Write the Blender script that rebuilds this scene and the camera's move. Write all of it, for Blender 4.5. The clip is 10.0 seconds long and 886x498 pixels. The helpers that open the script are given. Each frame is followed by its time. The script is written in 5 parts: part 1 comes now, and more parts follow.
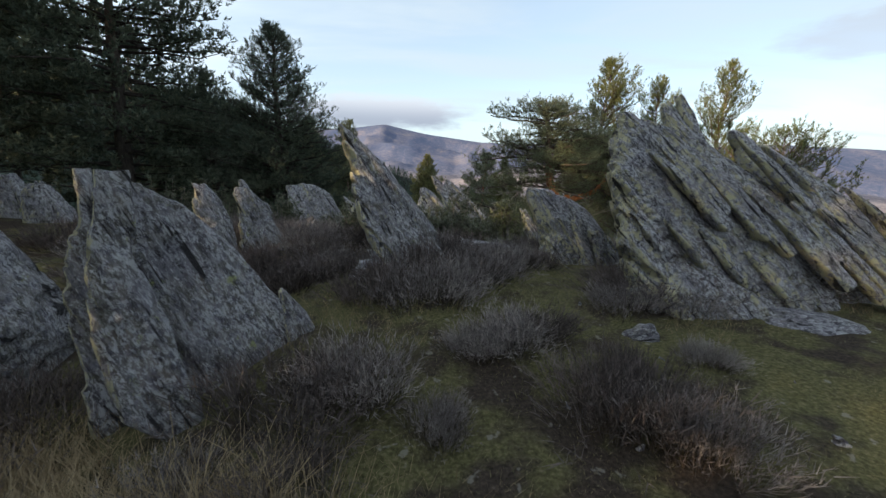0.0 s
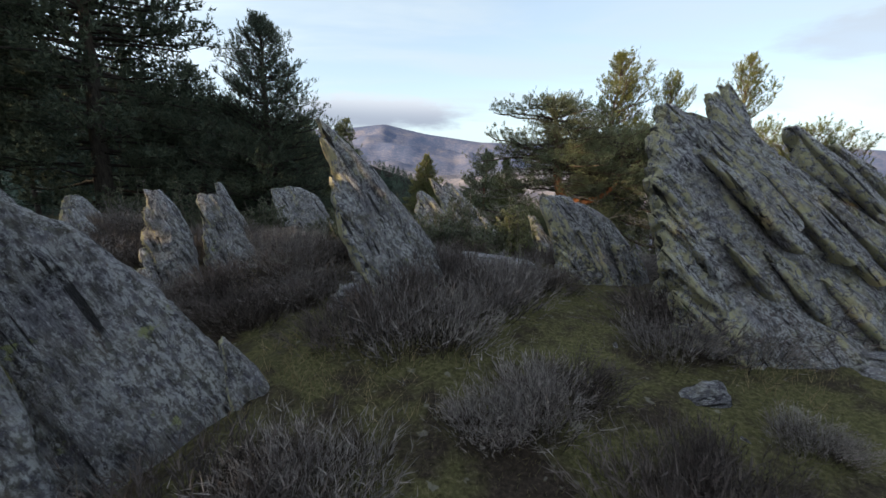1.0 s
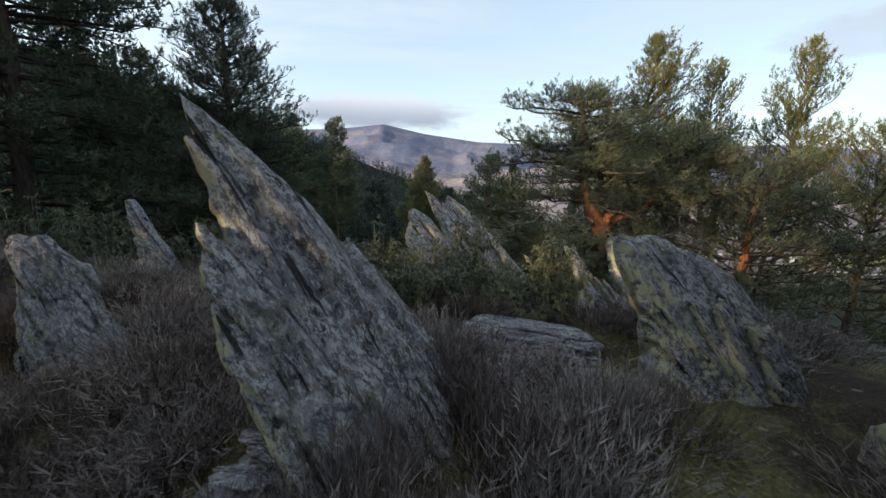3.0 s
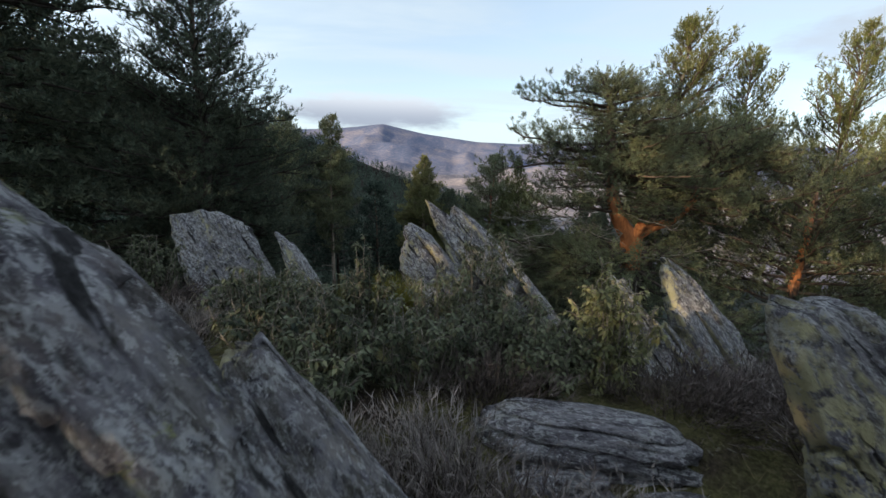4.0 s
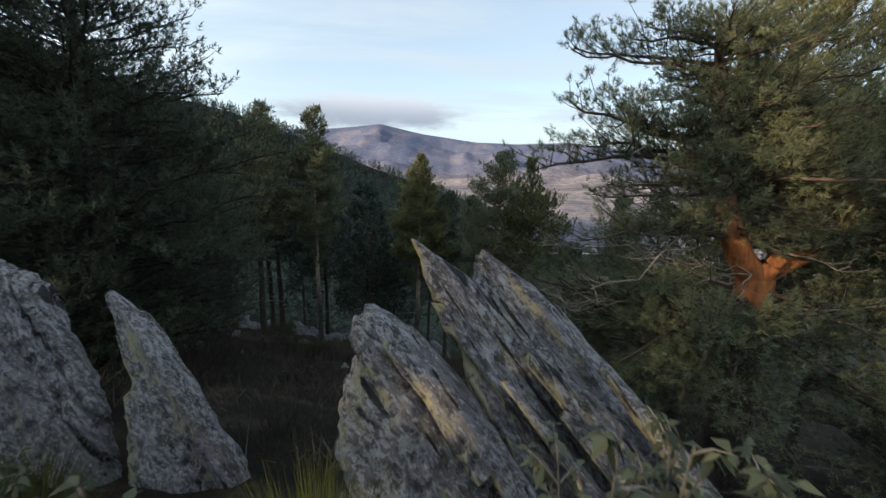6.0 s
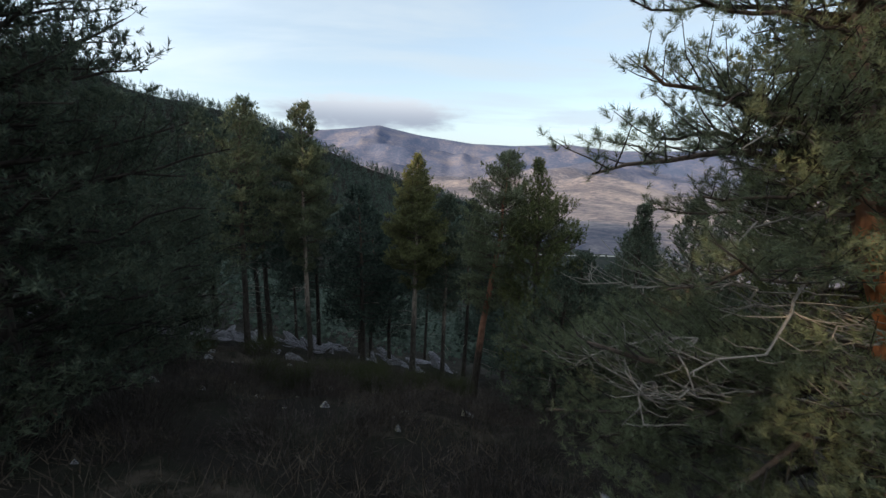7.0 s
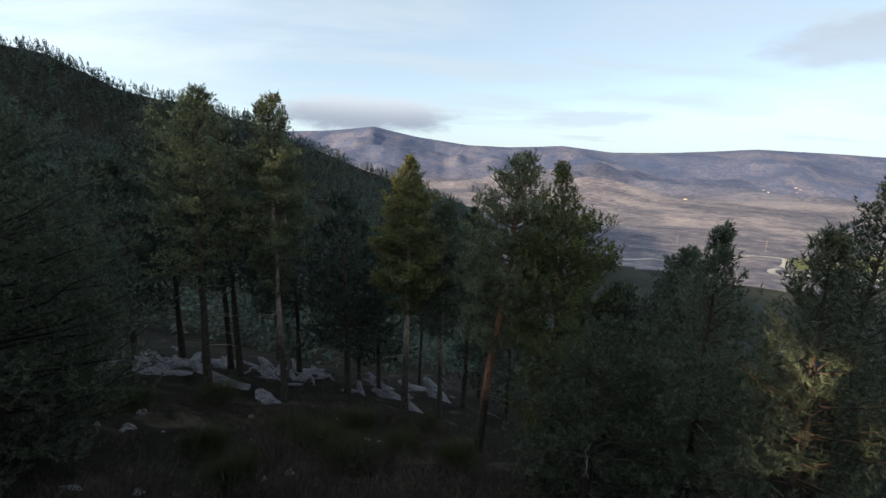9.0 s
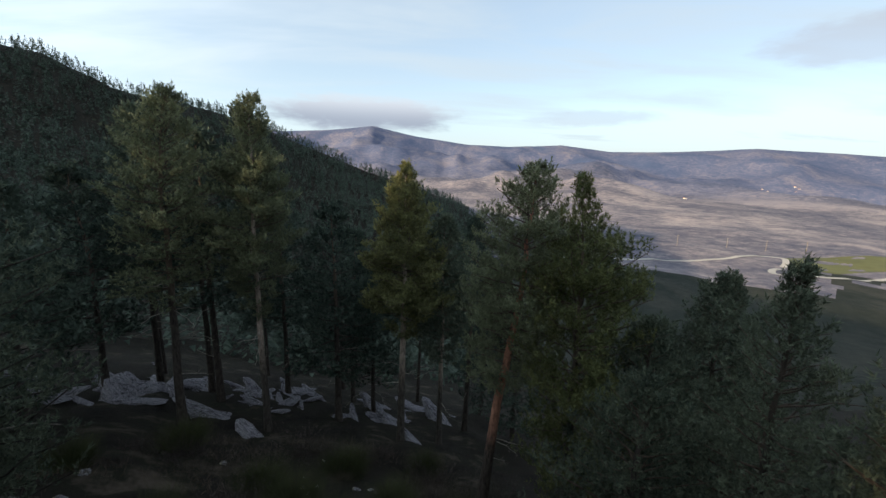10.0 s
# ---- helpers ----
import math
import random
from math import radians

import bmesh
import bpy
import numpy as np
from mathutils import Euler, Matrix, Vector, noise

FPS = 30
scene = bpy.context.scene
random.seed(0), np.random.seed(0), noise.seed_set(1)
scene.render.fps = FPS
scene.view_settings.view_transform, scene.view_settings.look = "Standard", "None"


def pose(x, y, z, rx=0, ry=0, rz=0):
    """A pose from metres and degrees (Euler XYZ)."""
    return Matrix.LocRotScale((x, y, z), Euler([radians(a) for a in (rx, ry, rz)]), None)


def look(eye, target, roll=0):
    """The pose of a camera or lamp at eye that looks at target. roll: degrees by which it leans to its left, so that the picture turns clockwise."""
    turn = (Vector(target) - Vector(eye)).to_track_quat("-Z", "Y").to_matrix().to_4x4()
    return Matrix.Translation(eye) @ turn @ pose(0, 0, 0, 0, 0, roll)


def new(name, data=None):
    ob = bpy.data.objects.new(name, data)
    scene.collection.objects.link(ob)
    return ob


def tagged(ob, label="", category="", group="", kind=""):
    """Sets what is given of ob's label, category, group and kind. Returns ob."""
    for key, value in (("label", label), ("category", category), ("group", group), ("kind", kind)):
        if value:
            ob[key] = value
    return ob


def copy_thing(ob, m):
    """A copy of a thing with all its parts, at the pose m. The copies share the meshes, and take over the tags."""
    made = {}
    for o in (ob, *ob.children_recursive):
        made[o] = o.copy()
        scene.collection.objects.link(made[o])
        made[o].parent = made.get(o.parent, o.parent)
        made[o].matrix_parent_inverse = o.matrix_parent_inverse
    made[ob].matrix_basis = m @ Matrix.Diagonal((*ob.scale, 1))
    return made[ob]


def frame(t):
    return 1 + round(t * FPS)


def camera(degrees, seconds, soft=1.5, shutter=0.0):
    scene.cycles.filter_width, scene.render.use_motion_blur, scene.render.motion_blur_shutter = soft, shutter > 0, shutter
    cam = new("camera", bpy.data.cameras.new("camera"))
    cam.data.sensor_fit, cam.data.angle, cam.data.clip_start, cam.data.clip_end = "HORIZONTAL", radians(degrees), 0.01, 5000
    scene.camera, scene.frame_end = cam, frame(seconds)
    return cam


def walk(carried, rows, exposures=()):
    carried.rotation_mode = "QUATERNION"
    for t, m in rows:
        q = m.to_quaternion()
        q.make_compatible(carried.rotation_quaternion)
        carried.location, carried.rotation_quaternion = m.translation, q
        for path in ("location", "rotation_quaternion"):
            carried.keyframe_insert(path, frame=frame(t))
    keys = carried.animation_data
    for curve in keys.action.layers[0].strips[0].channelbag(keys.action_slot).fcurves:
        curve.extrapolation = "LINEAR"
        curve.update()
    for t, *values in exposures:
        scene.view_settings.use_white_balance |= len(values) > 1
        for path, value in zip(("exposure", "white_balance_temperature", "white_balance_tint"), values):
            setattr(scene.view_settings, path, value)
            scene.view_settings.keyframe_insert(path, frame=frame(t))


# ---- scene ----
cam = camera(94.5, 10.0, soft=1.5, shutter=0.15)
METRES, EYE, TILT, LEAN, TURN = 14.0, 1.6, -13.3, 0.0, 0.0
ROWS = [
    (0.0, 0.0, 0.0, 0.0, -0.05, 2.04, -1.35),
    (0.5, -0.0004, 0.028, 0.0075, -0.09, 2.05, -1.37),
    (1.0, -0.0, 0.0588, 0.0165, -0.09, 2.03, -1.38),
    (1.5, -0.0003, 0.0923, 0.0263, -0.11, 2.05, -1.39),
    (2.0, -0.0003, 0.128, 0.0379, -0.14, 2.04, -1.37),
    (3.5, -0.0052, 0.2514, 0.0738, -0.25, 2.02, -1.36),
    (4.0, -0.0076, 0.2979, 0.0856, -0.31, 2.01, -1.4),
    (4.5, -0.009, 0.3474, 0.0955, -0.39, 2.05, -1.41),
    (5.0, -0.0101, 0.399, 0.1068, -0.49, 2.0, -1.45),
    (5.5, -0.012, 0.4519, 0.1181, -0.56, 2.02, -1.43),
    (7.0, -0.0136, 0.6164, 0.1576, -0.93, 2.24, -1.48),
    (7.5, -0.014, 0.6703, 0.1705, -1.13, 2.38, -1.5),
    (8.0, -0.0145, 0.7245, 0.1862, -1.28, 2.34, -1.41),
    (8.5, -0.0139, 0.7793, 0.2007, -1.45, 2.41, -1.42),
    (9.0, -0.0159, 0.8378, 0.2206, -1.54, 2.42, -1.36),
    (9.5, -0.0162, 0.898, 0.2474, -1.6, 2.37, -1.31),
    (10.0, -0.015, 0.9601, 0.2722, -1.64, 2.36, -1.28),
]
walk(cam, [(t, pose(0, 0, EYE, TILT, LEAN, TURN) @ pose(METRES * x, METRES * y, METRES * z, 90 + pitch, roll, yaw)) for t, x, y, z, yaw, pitch, roll in ROWS],
     exposures=[(0.0, 1.44), (4.0, 1.42), (7.0, 1.34), (10.0, 1.31)])

# ---- light: a low sun behind a hill on one side, pale sky with thin cloud ----
SUN_AZ, SUN_EL = -124.0, 13.5     # degrees clockwise from +y, and above the horizon
to_sun = Vector((math.sin(radians(SUN_AZ)) * math.cos(radians(SUN_EL)), math.cos(radians(SUN_AZ)) * math.cos(radians(SUN_EL)), math.sin(radians(SUN_EL))))
sun_data = bpy.data.lights.new("sun", "SUN")
sun_data.energy, sun_data.angle, sun_data.color = 4.2, radians(0.6), (1.0, 0.78, 0.50)
sun = new("sun", sun_data)
sun.matrix_world = look(to_sun * 100, (0, 0, 0))


class Nodes:
    """Short-hand for building a node tree."""

    def __init__(self, tree):
        self.tree = tree
        tree.nodes.clear()

    def add(self, kind, operation="", **given):
        node = self.tree.nodes.new(kind)
        if operation:
            node.operation = operation
        for key, value in given.items():
            self.plug(value, node.inputs[int(key[3:])])
        return node

    def plug(self, value, socket):
        if isinstance(value, bpy.types.NodeSocket):
            self.tree.links.new(value, socket)
        elif isinstance(value, bpy.types.Node):
            self.tree.links.new(value.outputs[0], socket)
        else:
            socket.default_value = value

    def maths(self, op, a, b=0.0, clamp=False):
        node = self.add("ShaderNodeMath", op, in_0=a, in_1=b)
        node.use_clamp = clamp
        return node.outputs[0]

    def ramp(self, fac, *stops):
        node = self.add("ShaderNodeValToRGB", in_0=fac)
        while len(node.color_ramp.elements) < len(stops):
            node.color_ramp.elements.new(0.5)
        for el, (at, col) in zip(node.color_ramp.elements, stops):
            el.position, el.color = at, (col if len(col) == 4 else (*col, 1))
        return node.outputs[0]

    def grey(self, fac, a, b):
        """A soft step of fac from a to b, 0 to 1."""
        node = self.add("ShaderNodeMapRange", in_0=fac, in_1=a, in_2=b)
        node.interpolation_type = "SMOOTHSTEP"
        return node.outputs[0]

    def mix(self, fac, a, b):
        node = self.add("ShaderNodeMix")
        node.data_type = "RGBA"
        for n, v in ((0, fac), (6, a), (7, b)):
            self.plug((*v, 1) if isinstance(v, tuple) and len(v) == 3 else v, node.inputs[n])
        return node.outputs[2]

    def noise(self, where, scale, detail=4.0, rough=0.55, distort=0.0):
        node = self.add("ShaderNodeTexNoise", in_0=where)
        for n, v in (("Scale", scale), ("Detail", detail), ("Roughness", rough), ("Distortion", distort)):
            node.inputs[n].default_value = v
        return node.outputs[0]

    def mapped(self, where, scale=(1, 1, 1), turn=(0, 0, 0)):
        node = self.add("ShaderNodeMapping", in_0=where)
        node.inputs["Scale"].default_value = scale
        node.inputs["Rotation"].default_value = [radians(a) for a in turn]
        return node.outputs[0]


world = bpy.data.worlds.new("sky")
scene.world = world
world.use_nodes = True
w = Nodes(world.node_tree)
sky = w.add("ShaderNodeTexSky")
sky.sky_type, sky.sun_disc = "NISHITA", False
sky.sun_elevation, sky.sun_rotation = radians(SUN_EL), radians(SUN_AZ)
sky.altitude, sky.air_density, sky.dust_density, sky.ozone_density = 900, 1.0, 0.6, 1.0
way = w.add("ShaderNodeTexCoord").outputs["Generated"]
xyz = w.add("ShaderNodeSeparateXYZ", in_0=way)
up = w.maths("MAXIMUM", xyz.outputs[2], 0.0)
den = w.maths("ADD", up, 0.12)
flat = w.add("ShaderNodeCombineXYZ", in_0=w.maths("DIVIDE", xyz.outputs[0], den), in_1=w.maths("DIVIDE", xyz.outputs[1], den), in_2=0.0)
veil_noise = w.noise(w.mapped(flat.outputs[0], (0.35, 0.9, 1), (0, 0, 12)), 1.6, 5.0, 0.55, 0.4)
veil = w.maths("MULTIPLY", w.maths("ADD", w.maths("MULTIPLY", w.grey(veil_noise, 0.38, 0.72), 0.40), 0.50), 1.0)
low = w.grey(up, 0.26, 0.02)                      # milky air towards the skyline
veil = w.maths("MAXIMUM", veil, w.maths("MULTIPLY", low, 0.88))


def cloud_bank(az, el, half_w, half_h, seed):
    """A soft flat cloud in the sky at an azimuth and elevation, in degrees."""
    side = w.maths("ARCTAN2", xyz.outputs[0], xyz.outputs[1])
    dx = w.maths("DIVIDE", w.maths("SUBTRACT", side, radians(az)), radians(half_w))
    dz = w.maths("DIVIDE", w.maths("SUBTRACT", w.maths("ARCSINE", xyz.outputs[2]), radians(el)), radians(half_h))
    dist = w.maths("ADD", w.maths("POWER", w.maths("ABSOLUTE", dx), 2.0), w.maths("POWER", w.maths("ABSOLUTE", dz), 2.0))
    edge = w.noise(w.mapped(way, (9, 9, 34), (0, 0, seed)), 1.5, 5.0, 0.6)
    return w.grey(w.maths("ADD", dist, w.maths("MULTIPLY", w.maths("SUBTRACT", edge, 0.5), 1.5)), 1.15, 0.25), dz


glow = w.add("ShaderNodeVectorMath", "DOT_PRODUCT", in_0=way, in_1=tuple(to_sun)).outputs[1]
glow = w.maths("POWER", w.maths("MULTIPLY", w.maths("ADD", glow, 1.0), 0.5), 3.0)
glow = w.maths("ADD", w.maths("MULTIPLY", glow, 2.5), 1.0)
bank, bank_dz = cloud_bank(-9.5, 6.9, 13.5, 2.5, 5)
bank2, _ = cloud_bank(45, 13.0, 9, 2.6, 40)
bank3, _ = cloud_bank(20, 6.9, 9, 1.1, 80)
haze = w.add("ShaderNodeVectorMath", "SCALE", in_0=(0.725 * 3.7, 0.845 * 3.7, 0.935 * 3.7)).outputs[0]
w.plug(glow, haze.node.inputs[3])
lit = w.mix(veil, sky.outputs[0], haze)
under = w.mix(w.grey(bank_dz, 0.9, -0.5), (0.80 * 3.9, 0.85 * 3.9, 0.93 * 3.9), (0.44 * 3.6, 0.50 * 3.6, 0.62 * 3.6))
lit = w.mix(w.maths("MULTIPLY", bank, 0.92), lit, under)
lit = w.mix(w.maths("MULTIPLY", bank2, 0.5), lit, (0.58 * 3.8, 0.60 * 3.8, 0.68 * 3.8))
lit = w.mix(w.maths("MULTIPLY", bank3, 0.5), lit, (0.60 * 4, 0.66 * 4, 0.78 * 4))
w.add("ShaderNodeOutputWorld", in_0=w.add("ShaderNodeBackground", in_0=lit, in_1=0.10))


# ---- materials ----
def material(name):
    mat = bpy.data.materials.new(name)
    mat.use_nodes = True
    return mat, Nodes(mat.node_tree)


def finish(n, colour, rough=0.8, bump=None, strength=0.4, distance=0.02, spec=0.3, thin=None):
    shader = n.add("ShaderNodeBsdfPrincipled")
    n.plug((*colour, 1) if isinstance(colour, tuple) else colour, shader.inputs["Base Color"])
    n.plug(rough, shader.inputs["Roughness"])
    shader.inputs["Specular IOR Level"].default_value = spec
    if bump is not None:
        b = n.add("ShaderNodeBump")
        b.inputs["Strength"].default_value, b.inputs["Distance"].default_value = strength, distance
        n.plug(bump, b.inputs["Height"])
        n.plug(b, shader.inputs["Normal"])
    out = shader.outputs[0]
    if thin:
        leafy = n.add("ShaderNodeBsdfTranslucent")
        n.plug(colour, leafy.inputs[0])
        out = n.add("ShaderNodeMixShader", in_0=thin, in_1=out, in_2=leafy.outputs[0]).outputs[0]
    n.add("ShaderNodeOutputMaterial", in_0=out)


def schist(name, dip=52.0, yellow=0.5, pale=1.0):
    """Blue-grey schist with streaks along its dip, crusts of pale, black and yellow lichen, rusty stains, and sunlight
    painted on its -x faces.
    """
    mat, n = material(name)
    place = n.add("ShaderNodeTexCoord").outputs["Object"]
    turned = n.mapped(place, (1, 1, 1), (0, -dip, 0))
    along = n.mapped(turned, (0.7, 2.4, 4.6))
    grain = n.noise(along, 4.5, 8.0, 0.68, 0.25)
    streak = n.noise(n.mapped(turned, (0.5, 2.0, 9.0)), 7.0, 6.0, 0.7, 0.15)
    fine = n.noise(n.mapped(turned, (1.6, 3, 4)), 30.0, 5.0, 0.7)
    colour = n.ramp(grain, (0.37, (0.020, 0.018, 0.024)), (0.44, (0.086, 0.079, 0.096)), (0.56, (0.178, 0.168, 0.192)), (0.70, (0.15, 0.126, 0.122)))
    colour = n.mix(n.maths("MULTIPLY", n.grey(streak, 0.57, 0.67), 0.4), colour, (0.30, 0.30, 0.31))
    stain = n.maths("MULTIPLY", n.grey(n.noise(along, 1.3, 5.0), 0.55, 0.70), 0.5)
    colour = n.mix(stain, colour, (0.110, 0.075, 0.056))
    zone = n.grey(n.noise(n.mapped(turned, (0.8, 1.2, 1.5)), 2.2, 5.0, 0.6), 0.36, 0.56)
    blot = n.noise(n.mapped(turned, (0.75, 1.6, 1.9)), 24.0, 9.0, 0.74, 0.35)
    crust = n.maths("MULTIPLY", n.grey(blot, 0.495, 0.522), n.maths("ADD", n.maths("MULTIPLY", zone, 0.82), 0.14))
    tint = n.mix(n.noise(place, 6.0, 3.0), (0.38, 0.385, 0.42), (0.56, 0.55, 0.55))
    colour = n.mix(n.maths("MULTIPLY", crust, 0.85 * pale, True), colour, tint)
    small = n.grey(n.noise(n.mapped(turned, (0.5, 1.5, 1.6)), 36.0, 7.0, 0.74, 0.3), 0.555, 0.585)
    colour = n.mix(n.maths("MULTIPLY", small, 0.6), colour, (0.52, 0.515, 0.53))
    spot = n.maths("MULTIPLY", n.grey(n.noise(place, 11.0, 6.0, 0.7), 0.60, 0.66), n.grey(n.noise(place, 2.6, 3.0), 0.48, 0.60))
    colour = n.mix(n.maths("MULTIPLY", spot, min(1.0, yellow)), colour, (0.27, 0.29, 0.13))
    black = n.grey(n.noise(n.mapped(turned, (0.6, 1.3, 1.5)), 13.0, 8.0, 0.74, 0.3), 0.545, 0.575)
    colour = n.mix(n.maths("MULTIPLY", black, 0.7), colour, (0.032, 0.030, 0.035))
    # -x faces: yellow lichen and low sunlight painted as one warm tint
    facing = n.add("ShaderNodeSeparateXYZ", in_0=n.add("ShaderNodeNewGeometry").outputs["Normal"]).outputs[0]
    patch = n.maths("MULTIPLY", n.grey(n.noise(place, 1.5, 5.0, 0.6), 0.33, 0.50), n.grey(n.noise(place, 15.0, 6.0, 0.72), 0.40, 0.56))
    side = n.maths("ADD", n.grey(facing, 0.05, -0.5), 0.10)
    sunny_lichen = n.mix(n.noise(place, 9.0, 4.0), (0.38, 0.34, 0.17), (0.50, 0.46, 0.34))
    colour = n.mix(n.maths("MULTIPLY", n.maths("MULTIPLY", patch, side), yellow * 1.5, True), colour, sunny_lichen)
    crack = n.grey(n.noise(n.mapped(turned, (0.28, 1.2, 6.0)), 3.6, 4.0, 0.5), 0.375, 0.33)
    colour = n.mix(n.maths("MULTIPLY", crack, 0.9), colour, (0.012, 0.011, 0.012))
    tall = n.maths("ADD", n.maths("ADD", grain, n.maths("MULTIPLY", fine, 0.45)), n.maths("MULTIPLY", streak, 0.35))
    tall = n.maths("ADD", tall, n.maths("MULTIPLY", crust, 0.08))
    tall = n.maths("SUBTRACT", tall, n.maths("MULTIPLY", crack, 0.7))
    finish(n, colour, 0.88, tall, 1.0, 0.05, 0.2)
    return mat


def blades(name, low, high, thin=0.25, rough=0.7):
    """Thin leaves, needles or twigs, each a little different in colour."""
    mat, n = material(name)
    geo = n.add("ShaderNodeNewGeometry")
    own = geo.outputs["Random Per Island"]
    place = n.add("ShaderNodeTexCoord").outputs["Object"]
    big = n.noise(place, 1.3, 3.0)
    fac = n.maths("ADD", n.maths("MULTIPLY", own, 0.65), n.maths("MULTIPLY", n.grey(big, 0.35, 0.65), 0.35))
    fac = n.maths("ADD", fac, n.maths("MULTIPLY", n.maths("SUBTRACT", n.add("ShaderNodeObjectInfo").outputs["Random"], 0.5), 0.3), True)
    finish(n, n.mix(fac, low, high), rough, None, spec=0.2, thin=thin)
    return mat


def bark(name, low, high, turn_at, span, pale_at=99.0):
    """Pine bark: grey-brown plates below, flaking orange above."""
    mat, n = material(name)
    place = n.add("ShaderNodeTexCoord").outputs["Object"]
    z = n.add("ShaderNodeSeparateXYZ", in_0=place).outputs[2]
    plates = n.noise(n.mapped(place, (3, 3, 0.9)), 5.0, 6.0, 0.6, 0.5)
    fac = n.grey(n.maths("ADD", z, n.maths("MULTIPLY", plates, 0.8)), turn_at, turn_at + span)
    tone = n.ramp(plates, (0.3, tuple(c * 0.35 for c in low)), (0.5, low), (0.7, tuple(min(1, c * 1.6) for c in low)))
    warm = n.ramp(plates, (0.3, tuple(c * 0.5 for c in high)), (0.55, high), (0.75, tuple(min(1, c * 1.35) for c in high)))
    upper = n.mix(n.grey(z, pale_at, pale_at + 1.2), warm, (0.15, 0.105, 0.085))
    finish(n, n.mix(fac, tone, upper), 0.9, plates, 0.8, 0.03, 0.15)
    return mat


SCHIST = schist("lichened_schist", 54, 0.8, 0.9)
SCHIST_STEEP = schist("lichened_schist_steep", 66, 0.9, 0.85)
SCHIST_FLAT = schist("weathered_flat_schist", 8, 0.15, 0.8)
# pale crust cut back, so the wood's shade sits in the colour
SCREE = schist("shaded_scree", 30, 0.05, 0.25)
NEEDLES = blades("pine_needles", (0.045, 0.058, 0.036), (0.195, 0.208, 0.118), 0.35)
# darker needles: the shade on these pines is put into their colour
NEEDLES_SHADED = blades("pine_needles_shaded", (0.032, 0.046, 0.034), (0.132, 0.150, 0.098), 0.3)
NEEDLES_LIGHT = blades("pine_needles_light", (0.050, 0.068, 0.024), (0.16, 0.16, 0.060), 0.3)
# yellowed needles: sunlight on one crown is put into their colour
NEEDLES_SUN = blades("pine_needles_sun_tint", (0.040, 0.052, 0.026), (0.19, 0.185, 0.075), 0.3)
NEEDLES_FAR = blades("forest_needles", (0.020, 0.034, 0.027), (0.080, 0.104, 0.077), 0.25)
HEATHER = blades("heather_twigs", (0.042, 0.035, 0.036), (0.30, 0.26, 0.245), 0.12)
HEATHER_DARK = blades("heather_twigs_dark", (0.024, 0.019, 0.019), (0.16, 0.128, 0.118), 0.12)
# slope copy of the heather, darkened to carry the wood's shade
HEATHER_SHADED = blades("shaded_slope_heather", (0.014, 0.011, 0.010), (0.115, 0.090, 0.080), 0.12)
HEATHER_WOOD = blades("heather_wood", (0.018, 0.014, 0.012), (0.06, 0.045, 0.036), 0.05)
BROOM_DARK = blades("dull_broom", (0.018, 0.024, 0.009), (0.060, 0.066, 0.024), 0.2)
GRASS = blades("dry_grass", (0.055, 0.055, 0.024), (0.23, 0.19, 0.10), 0.3)
STRAW = blades("straw_grass", (0.11, 0.075, 0.04), (0.40, 0.31, 0.19), 0.3)
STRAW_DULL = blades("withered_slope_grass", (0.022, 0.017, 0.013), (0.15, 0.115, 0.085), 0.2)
LEAF = blades("rockrose_leaves", (0.010, 0.016, 0.009), (0.140, 0.150, 0.088), 0.2, 0.5)
LEAF_PALE = blades("rockrose_leaves_pale", (0.04, 0.050, 0.022), (0.225, 0.22, 0.105), 0.3, 0.55)
BROOM = blades("broom_stems", (0.060, 0.072, 0.014), (0.264, 0.240, 0.048), 0.3)
BROOM_MIX = blades("olive_broom_stems", (0.022, 0.030, 0.010), (0.115, 0.118, 0.034), 0.25)
BARK = bark("pine_bark", (0.050, 0.040, 0.034), (0.30, 0.12, 0.050), 2.65, 0.35, 3.2)
BARK_TALL = bark("tall_pine_bark", (0.055, 0.045, 0.038), (0.12, 0.085, 0.065), 4.6, 2.5)
BARK_RED = bark("red_pine_bark", (0.050, 0.040, 0.034), (0.30, 0.145, 0.095), 2.2, 1.6)
BARK_PALE = bark("grey_pine_bark", (0.055, 0.047, 0.04), (0.30, 0.235, 0.19), 2.8, 2.2)
BARK_DULL = bark("dull_pine_bark", (0.045, 0.038, 0.033), (0.075, 0.058, 0.046), 3.0, 3.0)
LIMB = bark("pine_limb_bark", (0.060, 0.048, 0.040), (0.090, 0.064, 0.050), 2.0, 2.0)
LIMB_DARK = bark("dark_limb_bark", (0.038, 0.032, 0.028), (0.050, 0.040, 0.034), 2.0, 2.0)
LIVE_TWIG = bark("live_twig_bark", (0.04, 0.034, 0.028), (0.055, 0.046, 0.038), 0.0, 4.0)
TWIG = bark("bare_twig_bark", (0.16, 0.14, 0.12), (0.24, 0.21, 0.18), 0.0, 4.0)


